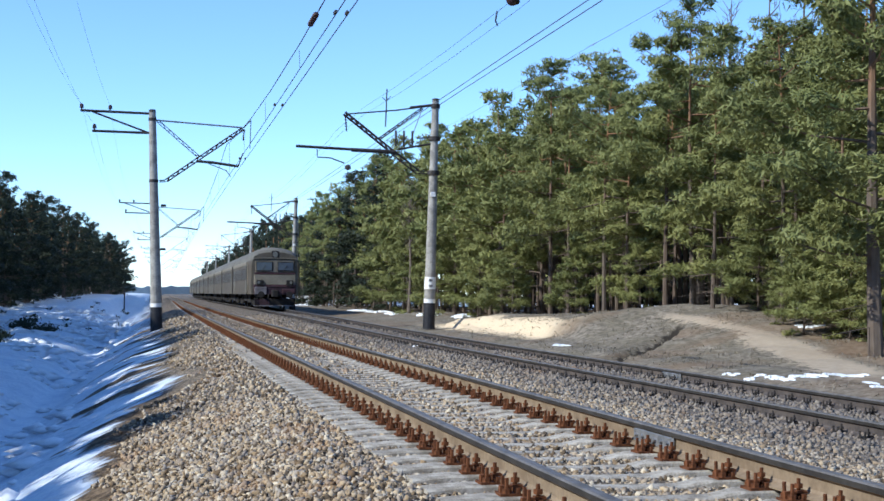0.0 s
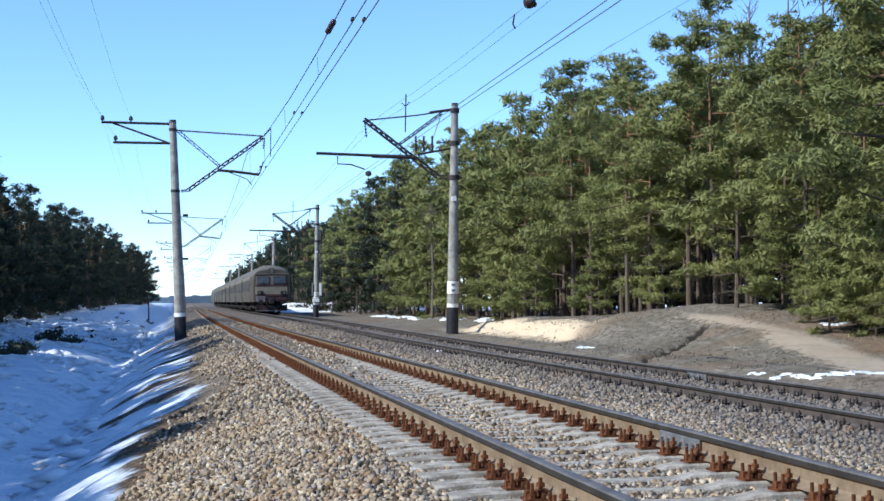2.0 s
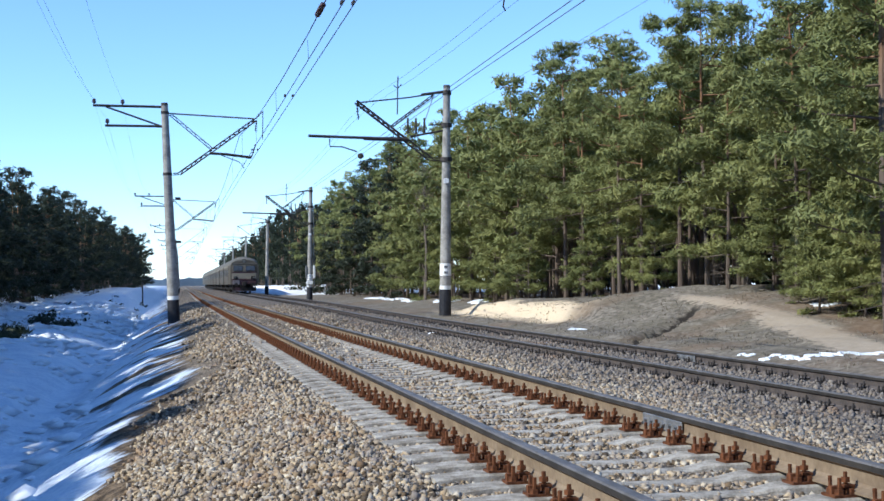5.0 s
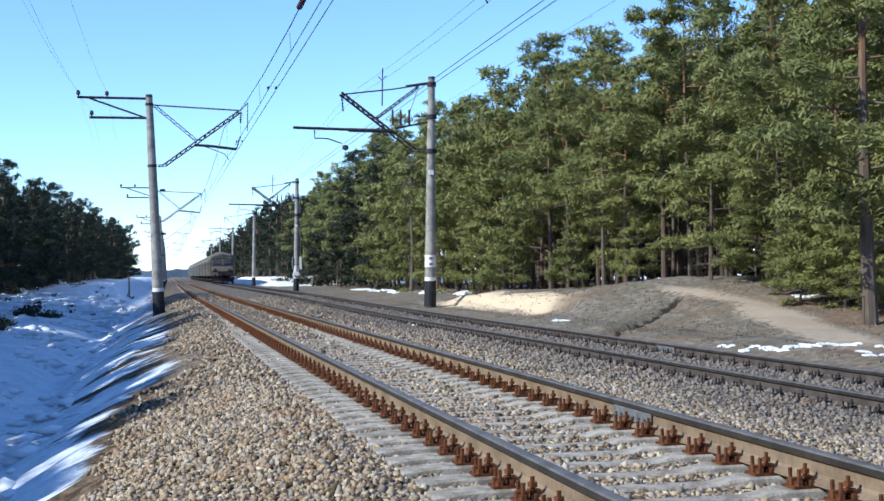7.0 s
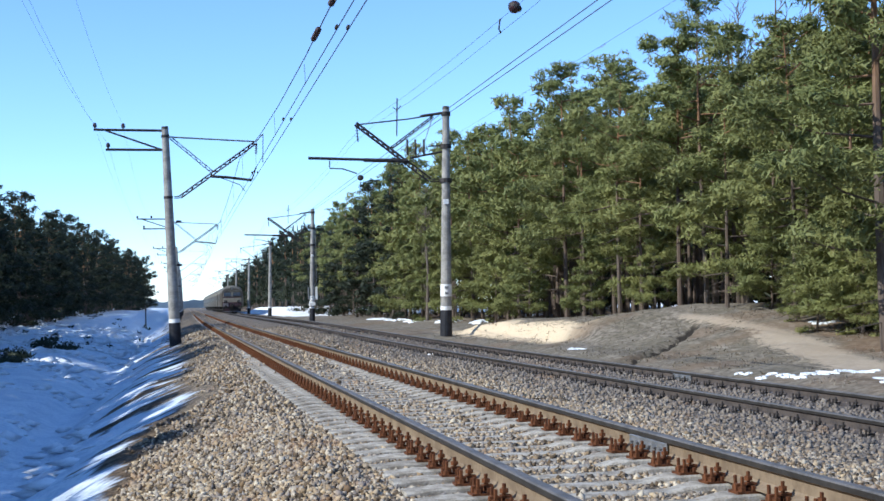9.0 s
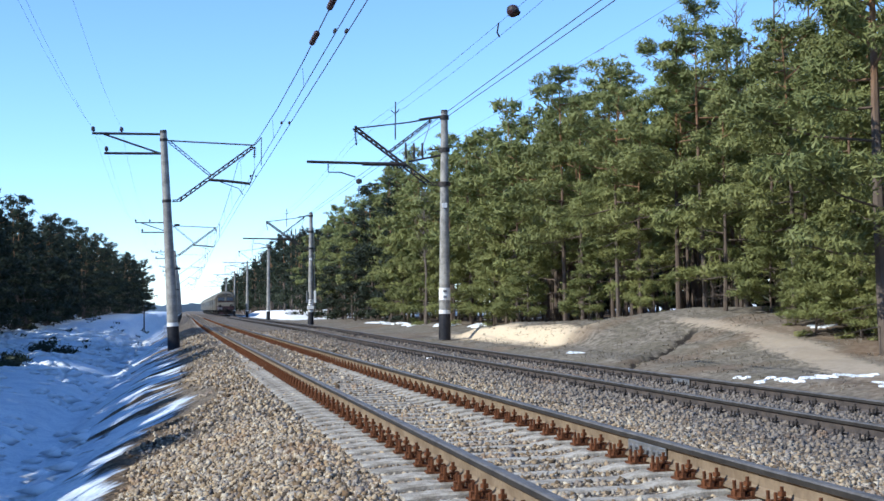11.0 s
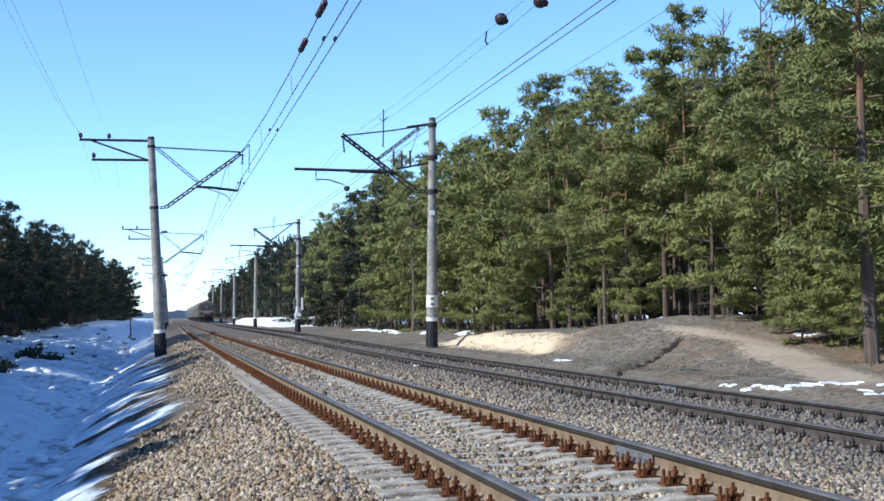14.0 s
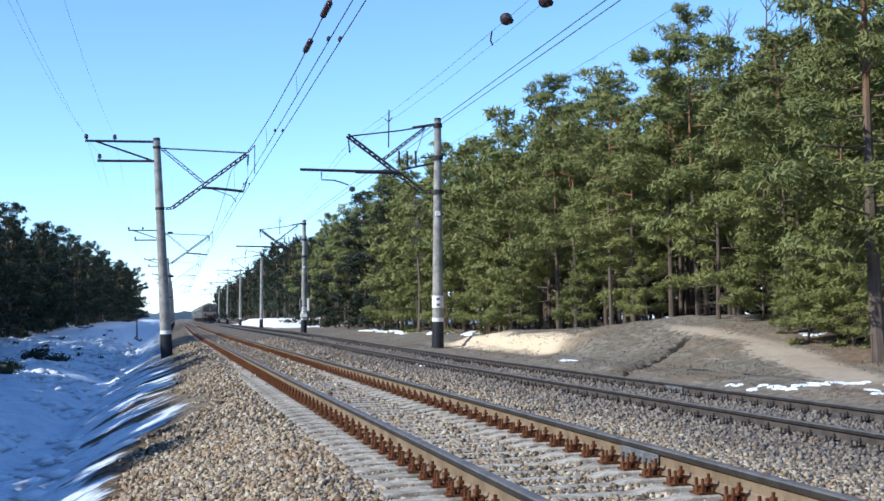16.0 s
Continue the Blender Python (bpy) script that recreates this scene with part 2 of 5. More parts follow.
def bark_material():
    k = Nodes("pine_bark", 0.9, 0, 0.15)
    at = k.place()
    z = k.n("SeparateXYZ", Vector=at).outputs[2]
    plates = k.noise(k.stretch(at, 1, 1, 0.25), 9, 5)
    low = k.mix(plates, (0.05, 0.04, 0.033), (0.20, 0.165, 0.135))
    low = k.mix(k.math("MULTIPLY", k.n("ObjectInfo").outputs["Random"], 0.6), low, k.mix(plates, (0.09, 0.06, 0.045), (0.13, 0.095, 0.07)))
    high = k.mix(plates, (0.17, 0.085, 0.04), (0.33, 0.19, 0.10))
    k.bump(plates, 0.8, 0.03)
    return k.colour(k.mix(k.step(z, 4.0, 8.0), low, high))


BARK = bark_material()


# ================= mesh helpers =================
class Mesh:
    """Vertices and faces gathered into one mesh."""

    def __init__(self):
        self.v, self.f, self.m = [], [], []

    def add(self, verts, faces, mat=0):
        o = len(self.v)
        self.v += [tuple(p) for p in verts]
        self.f += [tuple(o + i for i in f) for f in faces]
        self.m += [mat] * len(faces)
        return self

    def box(self, x0, y0, z0, x1, y1, z1, mat=0, bevel=0.0):
        """A box with its four upright edges and top rim chamfered by bevel."""
        if bevel <= 0:
            p = [(x, y, z) for z in (z0, z1) for x, y in ((x0, y0), (x1, y0), (x1, y1), (x0, y1))]
            return self.add(p, [(3, 2, 1, 0), (4, 5, 6, 7), (0, 1, 5, 4), (1, 2, 6, 5), (2, 3, 7, 6), (3, 0, 4, 7)], mat)
        b = bevel

        def ring(z, i):
            return [(x0 + b + i, y0 + i, z), (x1 - b - i, y0 + i, z), (x1 - i, y0 + b + i, z), (x1 - i, y1 - b - i, z),
                    (x1 - b - i, y1 - i, z), (x0 + b + i, y1 - i, z), (x0 + i, y1 - b - i, z), (x0 + i, y0 + b + i, z)]
        return self.rings([ring(z0, 0), ring(z1 - b, 0), ring(z1, b)], mat)

    def rings(self, rings, mat=0, caps=True, closed=True):
        n = len(rings[0])
        faces = []
        for k in range(len(rings) - 1):
            for i in range(n if closed else n - 1):
                j = (i + 1) % n
                faces.append((k * n + i, k * n + j, (k + 1) * n + j, (k + 1) * n + i))
        if caps:
            faces.append(tuple(range(n - 1, -1, -1)))
            faces.append(tuple((len(rings) - 1) * n + i for i in range(n)))
        return self.add([p for r in rings for p in r], faces, mat)

    def tube(self, points, radii, n=8, mat=0, caps=True):
        pts = [Vector(p) for p in points]
        if not isinstance(radii, (list, tuple)):
            radii = [radii] * len(pts)
        rings = []
        for i, p in enumerate(pts):
            d = (pts[min(i + 1, len(pts) - 1)] - pts[max(i - 1, 0)]).normalized()
            a = d.cross(Vector((0, 0, 1)) if abs(d.z) < 0.9 else Vector((0, 1, 0))).normalized()
            b = d.cross(a)
            rings.append([p + (a * math.cos(2 * math.pi * k / n) - b * math.sin(2 * math.pi * k / n)) * radii[i] for k in range(n)])
        return self.rings(rings, mat, caps)

    def link(self, name, mats, parent=None, label="", smooth=False):
        me = bpy.data.meshes.new(name)
        me.from_pydata(self.v, [], self.f)
        for m in mats if isinstance(mats, (list, tuple)) else [mats]:
            me.materials.append(m)
        if any(self.m):
            me.polygons.foreach_set("material_index", self.m)
        if smooth:
            me.polygons.foreach_set("use_smooth", [True] * len(self.f))
        me.update()
        ob = new(name, me)
        if parent:
            ob.parent = parent
        if label:
            ob["label"] = label
        return ob


def big_mesh(name, verts, tris, mat, slots=None, kinds=None):
    """A mesh object from numpy arrays of points and triangles."""
    me = bpy.data.meshes.new(name)
    me.vertices.add(len(verts))
    me.vertices.foreach_set("co", np.asarray(verts, np.float32).ravel())
    me.loops.add(tris.size)
    me.loops.foreach_set("vertex_index", np.asarray(tris, np.int32).ravel())
    k = tris.shape[1]
    me.polygons.add(len(tris))
    me.polygons.foreach_set("loop_start", np.arange(0, tris.size, k, dtype=np.int32))
    for m in (slots or [mat]):
        me.materials.append(m)
    if kinds is not None:
        me.polygons.foreach_set("material_index", np.asarray(kinds, np.int32))
    me.update(calc_edges=True)
    return new(name, me)


def empty(name, at=(0, 0, 0), rz=0, **tags):
    ob = new(name)
    ob.empty_display_size = 0.2
    ob.matrix_basis = pose(*at, 0, 0, rz)
    return tagged(ob, **tags)


def sm(v, a, b):
    t = np.clip((np.asarray(v, float) - a) / (b - a), 0, 1)
    return t * t * (3 - 2 * t)


def bend(y):
    """The line's slow drift to the right far ahead."""
    y = np.asarray(y, float)
    return 0.0085 * (np.sqrt((y - 95) ** 2 + 900) + (y - 95)) / 2 - 0.0085 * 2.3 * np.exp(-np.maximum(y, 0) / 40)


# ================= the ground =================
NEAR, FAR, FAR_Z = 2.85, 7.84, -0.26   # centre lines and the far track's rail level
PX = (-60, -20, -9, -5, -3.6, -3.0, -2.5, -1.7, -0.7, 0.1, 0.75, 1.15, 1.45, 4.25, 4.6, 5.6, 6.4, 9.3, 9.7, 10.4, 11.3, 12.2, 13, 60)
PZ = (-0.6, -0.68, -0.9, -1.2, -1.5, -1.85, -1.8, -1.35, -0.85, -0.58, -0.36, -0.255, -0.246, -0.246, -0.28, -0.40, -0.425, -0.44, -0.5, -0.68, -0.5, -0.42, -0.4, -0.4)


def rise(y):
    """How much the far track climbs towards the level of the near one."""
    return 0.22 * sm(y, 30, 95)


def wave(x, y, s, seed):
    r = np.random.RandomState(seed)
    out = 0
    for k in range(6):
        a, f, p = r.uniform(0, 6.28), s * r.uniform(0.5, 2.2), r.uniform(0, 6.28)
        out = out + np.sin((np.cos(a) * x + np.sin(a) * y) * f + p) / 6
    return out


MOUND_Y = (18, 24, 27, 30, 33, 36, 38, 40, 42, 44, 48, 52, 58, 66, 200)
MOUND_Z = (0.15, 0.17, 0.22, 0.36, 0.60, 0.88, 1.03, 1.10, 1.05, 0.96, 0.76, 0.58, 0.40, 0.28, 0.25)


def height(x, y):
    x, y = np.asarray(x, float), np.asarray(y, float)
    xs = x - np.where(y > 0, bend(y), 0)
    z = np.interp(xs, PX, PZ)
    z = z + 0.042 * sm(y, 22, 40) * (np.abs(xs - NEAR) < 1.7)
    z = z + rise(y) * sm(xs, 4.6, 6.2) * (1 - sm(xs, 10, 12))
    mound = np.interp(y, MOUND_Y, MOUND_Z)
    z = z + mound * sm(xs, 11.8, 16.8) * sm(y, 8, 20) * (1 - 0.6 * sm(y, 70, 110))
    z = z + 0.42 * sm(xs + 0.25 * wave(x, y, 1.4, 7), 12.55, 13.0) * sm(y, 39, 43) * (1 - sm(y, 56, 63)) * (1 - 0.8 * sm(xs, 13.2, 16))
    gully = np.abs(y - (17.0 + x * 1.38))
    z = z - 0.3 * (1 - sm(gully, 0.1, 0.5)) * sm(x, 10.7, 11.0) * (1 - sm(x, 14.6, 15.2))
    z = z + 0.95 * sm(xs, 12.6, 14.8) * sm(y, 180, 200) * (1 - sm(y, 265, 300))
    z = z + 1.55 * sm(y, 60, 240) * (1 - sm(xs, -7.0, -2.5)) * (1 - sm(y, 700, 1400))
    left = 1 - sm(xs, -1.2, 0.3)
    z = z + 0.085 * wave(x * 0.12, y - 0.29 * x, 1.7, 8) * (1 - sm(xs, -0.4, 0.9)) * (1 - sm(-xs, 3.4, 6)) * (1 - sm(y, 50, 80))
    z = z + left * (0.13 * wave(x, y, 0.7, 3) + 0.10 * wave(x, y * 1.6, 2.6, 4))
    z = z + sm(xs, 11.2, 13) * (0.14 * wave(x, y, 0.8, 5) + 0.05 * wave(x, y, 3.5, 6))
    return z


def build_ground():
    xs = np.unique(np.concatenate([[-3000, -1500, -700, -300, -150, -90, -60, -45, -35], np.arange(-28, -10, 1.5), np.arange(-10, -5, 0.5), np.arange(-5, 1.5, 0.14),
                                   np.arange(1.5, 11, 0.5), np.arange(11, 18, 0.2), np.arange(18, 30, 1.0), [33, 40, 50, 70, 110, 200, 400, 900, 1800, 3000]]))
    ys = np.unique(np.concatenate([[-1500, -600, -250, -100, -50, -25, -12, -6, -2], np.arange(0, 30, 0.3), np.arange(30, 66, 0.45), np.arange(66, 140, 2.0),
                                   np.arange(140, 420, 10), [450, 550, 700, 1000, 1600, 2600, 4000]]))
    gx, gy = np.meshgrid(xs, ys)
    gz = height(gx, gy)
    nx, ny = len(xs), len(ys)
    i = np.arange(nx * ny).reshape(ny, nx)
    quads = np.stack([i[:-1, :-1], i[:-1, 1:], i[1:, 1:], i[1:, :-1]], -1).reshape(-1, 4)
    ob = big_mesh("ground", np.stack([gx, gy, gz], -1).reshape(-1, 3), quads, GROUND)
    ob.data.polygons.foreach_set("use_smooth", [True] * len(ob.data.polygons))
    return tagged(ob, "snowy field, stone ballast bank and dry sandy verge", "ground", kind="structure")


build_ground()
ROCK = np.array([(1, 0, 0), (-1, 0, 0), (0, 1, 0), (0, -1, 0), (0, 0, 1), (0, 0, -1)], float)
ROCK_F = np.array([(0, 2, 4), (2, 1, 4), (1, 3, 4), (3, 0, 4), (2, 0, 5), (1, 2, 5), (3, 1, 5), (0, 3, 5)])


def scatter_stones(name, n, x0, x1, y0, y1, size, label, seed, keep=None):
    r = np.random.RandomState(seed)
    x = r.uniform(x0, x1, n)
    y = y0 + (y1 - y0) * r.uniform(0, 1, n) ** 1.35
    if keep is not None:
        ok = keep(x, y, r)
        x, y = x[ok], y[ok]
    n = len(x)
    s = size * r.uniform(0.45, 1.5, n) * (1 + 0.012 * np.maximum(y - 8, 0))
    z = height(x, y) + s * (r.uniform(-0.1, 0.45, n) - 0.3 * (np.abs(x - NEAR) < 1.5))
    v = ROCK[None] * r.uniform(0.6, 1.15, (n, 6, 3)) + r.uniform(-0.28, 0.28, (n, 6, 3))
    v *= s[:, None, None] * r.uniform(0.6, 1.0, (n, 1, 3))
    q = r.normal(size=(n, 4))
    q /= np.linalg.norm(q, axis=1)[:, None]
    w, a, b, c = q.T
    rot = np.stack([1 - 2 * (b * b + c * c), 2 * (a * b - c * w), 2 * (a * c + b * w), 2 * (a * b + c * w), 1 - 2 * (a * a + c * c), 2 * (b * c - a * w),
                    2 * (a * c - b * w), 2 * (b * c + a * w), 1 - 2 * (a * a + b * b)], -1).reshape(n, 3, 3)
    v = np.einsum("nij,nkj->nki", rot, v) + np.stack([x, y, z], -1)[:, None]
    f = (ROCK_F[None] + 6 * np.arange(n)[:, None, None]).reshape(-1, 3)
    return tagged(big_mesh(name, v.reshape(-1, 3), f, STONE), label, "ballast", kind="stuff")


def off_sleepers(x, y, r):
    """Keeps stones mostly off the rails and the tops of the sleepers."""
    u = np.abs((y - SLEEPER_0) / PITCH - np.round((y - SLEEPER_0) / PITCH)) * PITCH
    on_sleeper = (np.abs(x - NEAR) < 1.36) & (u < 0.115)
    bare = np.where(np.abs(x - NEAR) < 0.65, 0.86, 0.94)
    edge = -0.5 + 0.95 * sm(y, 18, 24) + 0.5 * wave(x * 0.4, y, 1.5, 33) + r.uniform(-0.15, 0.15, len(x))
    return (x > edge) & ~((on_sleeper & (r.uniform(size=len(x)) < bare)) | (np.abs(np.abs(x - NEAR) - 0.797) < 0.14))


PITCH, SLEEPER_0 = 0.5, 9.16 - 12 * 0.5
PITCH_FAR, SLEEPER_FAR_0 = 0.543, 15.6 - 12 * 0.543


# ================= the tracks =================
def rail_profile(x, z):
    """Foot, web and head of a heavy rail; z is the running surface."""
    half = [(0.075, -0.18), (0.075, -0.168), (0.022, -0.148), (0.009, -0.13), (0.009, -0.062), (0.036, -0.045), (0.0375, -0.012), (0.030, -0.002), (0.0, 0.0)]
    return [(x + a, z + b) for a, b in half] + [(x - a, z + b) for a, b in reversed(half[:-1])]


def rail(parent, x, z, y0, y1, side, climb):
    ys = np.concatenate([np.arange(y0, 60, 6.0), np.arange(60, y1, 10.0)])
    prof = rail_profile(x, z)
    n = len(prof)
    me = Mesh()
    me.rings([[(px + float(bend(y)) if y > 0 else px, float(y), pz + climb * float(rise(y))) for px, pz in prof] for y in ys])
    # running surface, edge and sides have their own wear
    kinds = [0] * n
    for i in (6, 7, 8, 9):
        kinds[i] = 1
    for i in (5, 10):
        kinds[i] = 2
    me.m = [kinds[k % n] for k in range((len(ys) - 1) * n)] + [0, 0]
    return me.link("rail", [side, RAILTOP, RAILEDGE], parent)


def sleeper_mesh():
    me = Mesh()
    prof = ((-1.35, 0.145, -0.02), (-1.1, 0.14, 0.0), (-0.55, 0.135, 0.0), (-0.35, 0.115, -0.035), (0.35, 0.115, -0.035), (0.55, 0.135, 0.0), (1.1, 0.14, 0.0), (1.35, 0.145, -0.02))
    me.rings([[(x, -w, -0.2), (x, -w + 0.025, z - 0.012), (x, -w + 0.04, z), (x, w - 0.04, z), (x, w - 0.025, z - 0.012), (x, w, -0.2)] for x, w, z in prof])
    return me


def fastening_mesh(s):
    """Base plate half, clamp, clamp bolt with nut and anchor bolt on one side of a rail; s is the side."""
    me = Mesh()

    def bx(x0, x1, y0, y1, z0, z1):
        me.box(min(s * x0, s * x1), y0, z0, max(s * x0, s * x1), y1, z1)
    bx(0.02, 0.20, -0.075, 0.075, 0.0, 0.018)
    bx(0.078, 0.098, -0.07, 0.07, 0.018, 0.05)
    bx(0.05, 0.115, -0.032, 0.032, 0.05, 0.066)
    for x, z0, z1, r, lean in ((0.092, 0.06, 0.135, 0.013, 0.0), (0.158, 0.0, 0.11, 0.013, 0.006)):
        for y in ((0,) if x < 0.1 else (-0.045, 0.045)):
            me.tube([(s * x, y, z0), (s * x, y + lean * (1 if y > 0 else -1), z1)], r, 6)
            me.tube([(s * x, y, z0 + 0.018), (s * x, y, z0 + 0.045)], r * 2.1, 6)
    bx(0.118, 0.19, -0.02, 0.02, 0.018, 0.06)
    return me


def track(centre, z, pitch, first, side, y_end, label, near):
    root = empty("railway_track", (0, 0, 0), label=label, category="railway track", kind="structure")
    for s in (-1, 1):
        rail(root, centre + s * 0.797, z, -25, y_end, side, 0 if near else 1)
    sl = sleeper_mesh()
    fast = {s: fastening_mesh(s) for s in (-1, 1)}
    me_s = me_f = None
    rest_s, rest_f = Mesh(), Mesh()
    n_f = 0
    k0 = int((-14.0 - first) / pitch)
    r = random.Random(int(centre * 100))
    for k in range(k0, k0 + 460):
        y = first + k * pitch
        if y > 215:
            break
        x = centre + float(bend(y)) if y > 0 else centre
        zz = z - 0.2 + (0 if near else float(rise(y)))
        if k - k0 < 280:
            if me_s is None:
                ob = sl.link("sleeper", CONCRETE if near else SLEEPER_GREY, root)
                me_s = ob.data
            else:
                ob = new("sleeper", me_s)
                ob.parent = root
            ob.location = (x, y, zz + r.uniform(-0.006, 0.004))
            ob.rotation_euler = (0, 0, r.uniform(-0.012, 0.012))
        else:
            rest_s.add([(px + x, py + y, pz + zz) for px, py, pz in sl.v], sl.f)
        if y > 200:
            continue
        for c in (-0.797, 0.797):
            for s in (-1, 1):
                m = fast[s]
                if 3 < y and n_f < 300:
                    n_f += 1
                    if me_f is None:
                        me_f = {}
                    if s not in me_f:
                        ob = m.link("rail_fastening", RUST if near else STEEL_DARK, root)
                        me_f[s] = ob.data
                    else:
                        ob = new("rail_fastening", me_f[s])
                        ob.parent = root
                    ob.location = (x + c, y, zz)
                    ob.rotation_euler = (0, 0, r.uniform(-0.05, 0.05))
                elif s < 0 or (near and y < 75):
                    rest_f.add([(px + x + c, py + y, pz + zz) for px, py, pz in m.v], m.f)
    ob = rest_s.link("far_sleepers", CONCRETE if near else SLEEPER_GREY, root)
    ob["kind"] = "stuff"
    ob = rest_f.link("far_fastenings", RUST if near else STEEL_DARK, root)
    ob["kind"] = "stuff"
    return root


SLEEPER_GREY = plain("dirty_sleeper_concrete", (0.10, 0.09, 0.085), (0.19, 0.175, 0.165), 5, 0.9, 0, 0.5, 0.2, 0.004, 0.3)
near_track = track(NEAR, 0.0, PITCH, SLEEPER_0, WEB, 600, "rusty broad-gauge railway track on pale concrete sleepers in stone ballast", True)
far_track = track(FAR, FAR_Z, PITCH_FAR, SLEEPER_FAR_0, WEB_DARK, 600, "dark broad-gauge railway track on dirty concrete sleepers", False)


def fishplate(root, x, y, z):
    for s in (-1, 1):
        me = Mesh()
        me.box(x + min(s * 0.010, s * 0.032), y - 0.42, z - 0.148, x + max(s * 0.010, s * 0.032), y + 0.42, z - 0.05, bevel=0.008)
        for k in (-0.33, -0.2, -0.07, 0.07, 0.2, 0.33):
            me.tube([(x + s * 0.03, y + k, z - 0.098), (x + s * 0.055, y + k, z - 0.098)], 0.018, 6)
        me.link("fishplate", STEEL_GREY, root, "grey steel rail joint plate")


fishplate(near_track, NEAR + 0.797, 10.2, 0.0)
fishplate(far_track, FAR + 0.797, 22.4, FAR_Z)


# ================= masts and wires =================
def lattice(me, a, b, w=0.10, n=8, r=0.022):
    """A light lattice boom: two chords and zigzag bars."""
    a, b = Vector(a), Vector(b)
    d = (b - a).normalized()
    up = d.cross(Vector((0, 1, 0))).normalized() * (w / 2)
    me.tube([a + up, b + up], r, 6)
    me.tube([a - up, b - up], r, 6)
    for k in range(n):
        p, q = a + (b - a) * (k / n), a + (b - a) * ((k + 1) / n)
        s = 1 if k % 2 else -1
        me.tube([p + up * s, q - up * s], r * 0.75, 5)


def insulator(parent, a, b, r=0.07, discs=5):
    a, b = Vector(a), Vector(b)
    pts, rad = [a], [0.02]
    for k in range(discs):
        t = 0.12 + 0.76 * k / max(discs - 1, 1)
        for dt, rr in ((-0.03, 0.025), (-0.012, r), (0.012, r), (0.03, 0.025)):
            pts.append(a + (b - a) * (t + dt)), rad.append(rr)
    pts.append(b), rad.append(0.02)
    return Mesh().tube(pts, rad, 8).link("insulator", CERAMIC, parent, "dark glazed insulator string")


def bar(name, parent, pts, r=0.03, mat=None, label=""):
    return Mesh().tube(pts, r, 8).link(name, mat or STEEL_DARK, parent, label)


def post(parent, h, lean, z0, band):
    """A tapered round concrete post with a tarred foot and a white ring."""
    def at(t):
        return (lean * t, 0, z0 + (h - z0) * t)
    rr = lambda t: 0.255 - 0.105 * t
    tb = (band - z0) / (h - z0)
    ts = [tb, 0.3, 0.5, 0.7, 0.9, 1.0]
    Mesh().tube([at(t) for t in ts], [rr(t) for t in ts], 16).link("post", POST, parent, smooth=False)
    Mesh().tube([at(0), at(tb - 0.004)], [rr(0) + 0.012, rr(tb) + 0.01], 16).link("tarred_foot", TAR, parent, "black tarred foot")
    Mesh().tube([at(tb - 0.004), at(tb + 0.013)], [rr(tb) + 0.008, rr(tb) + 0.008], 16).link("white_ring", WHITE, parent, "white painted ring")
    Mesh().tube([at(0.995), at(1.008)], [0.158, 0.14], 12).link("cap", STEEL_DARK, parent)


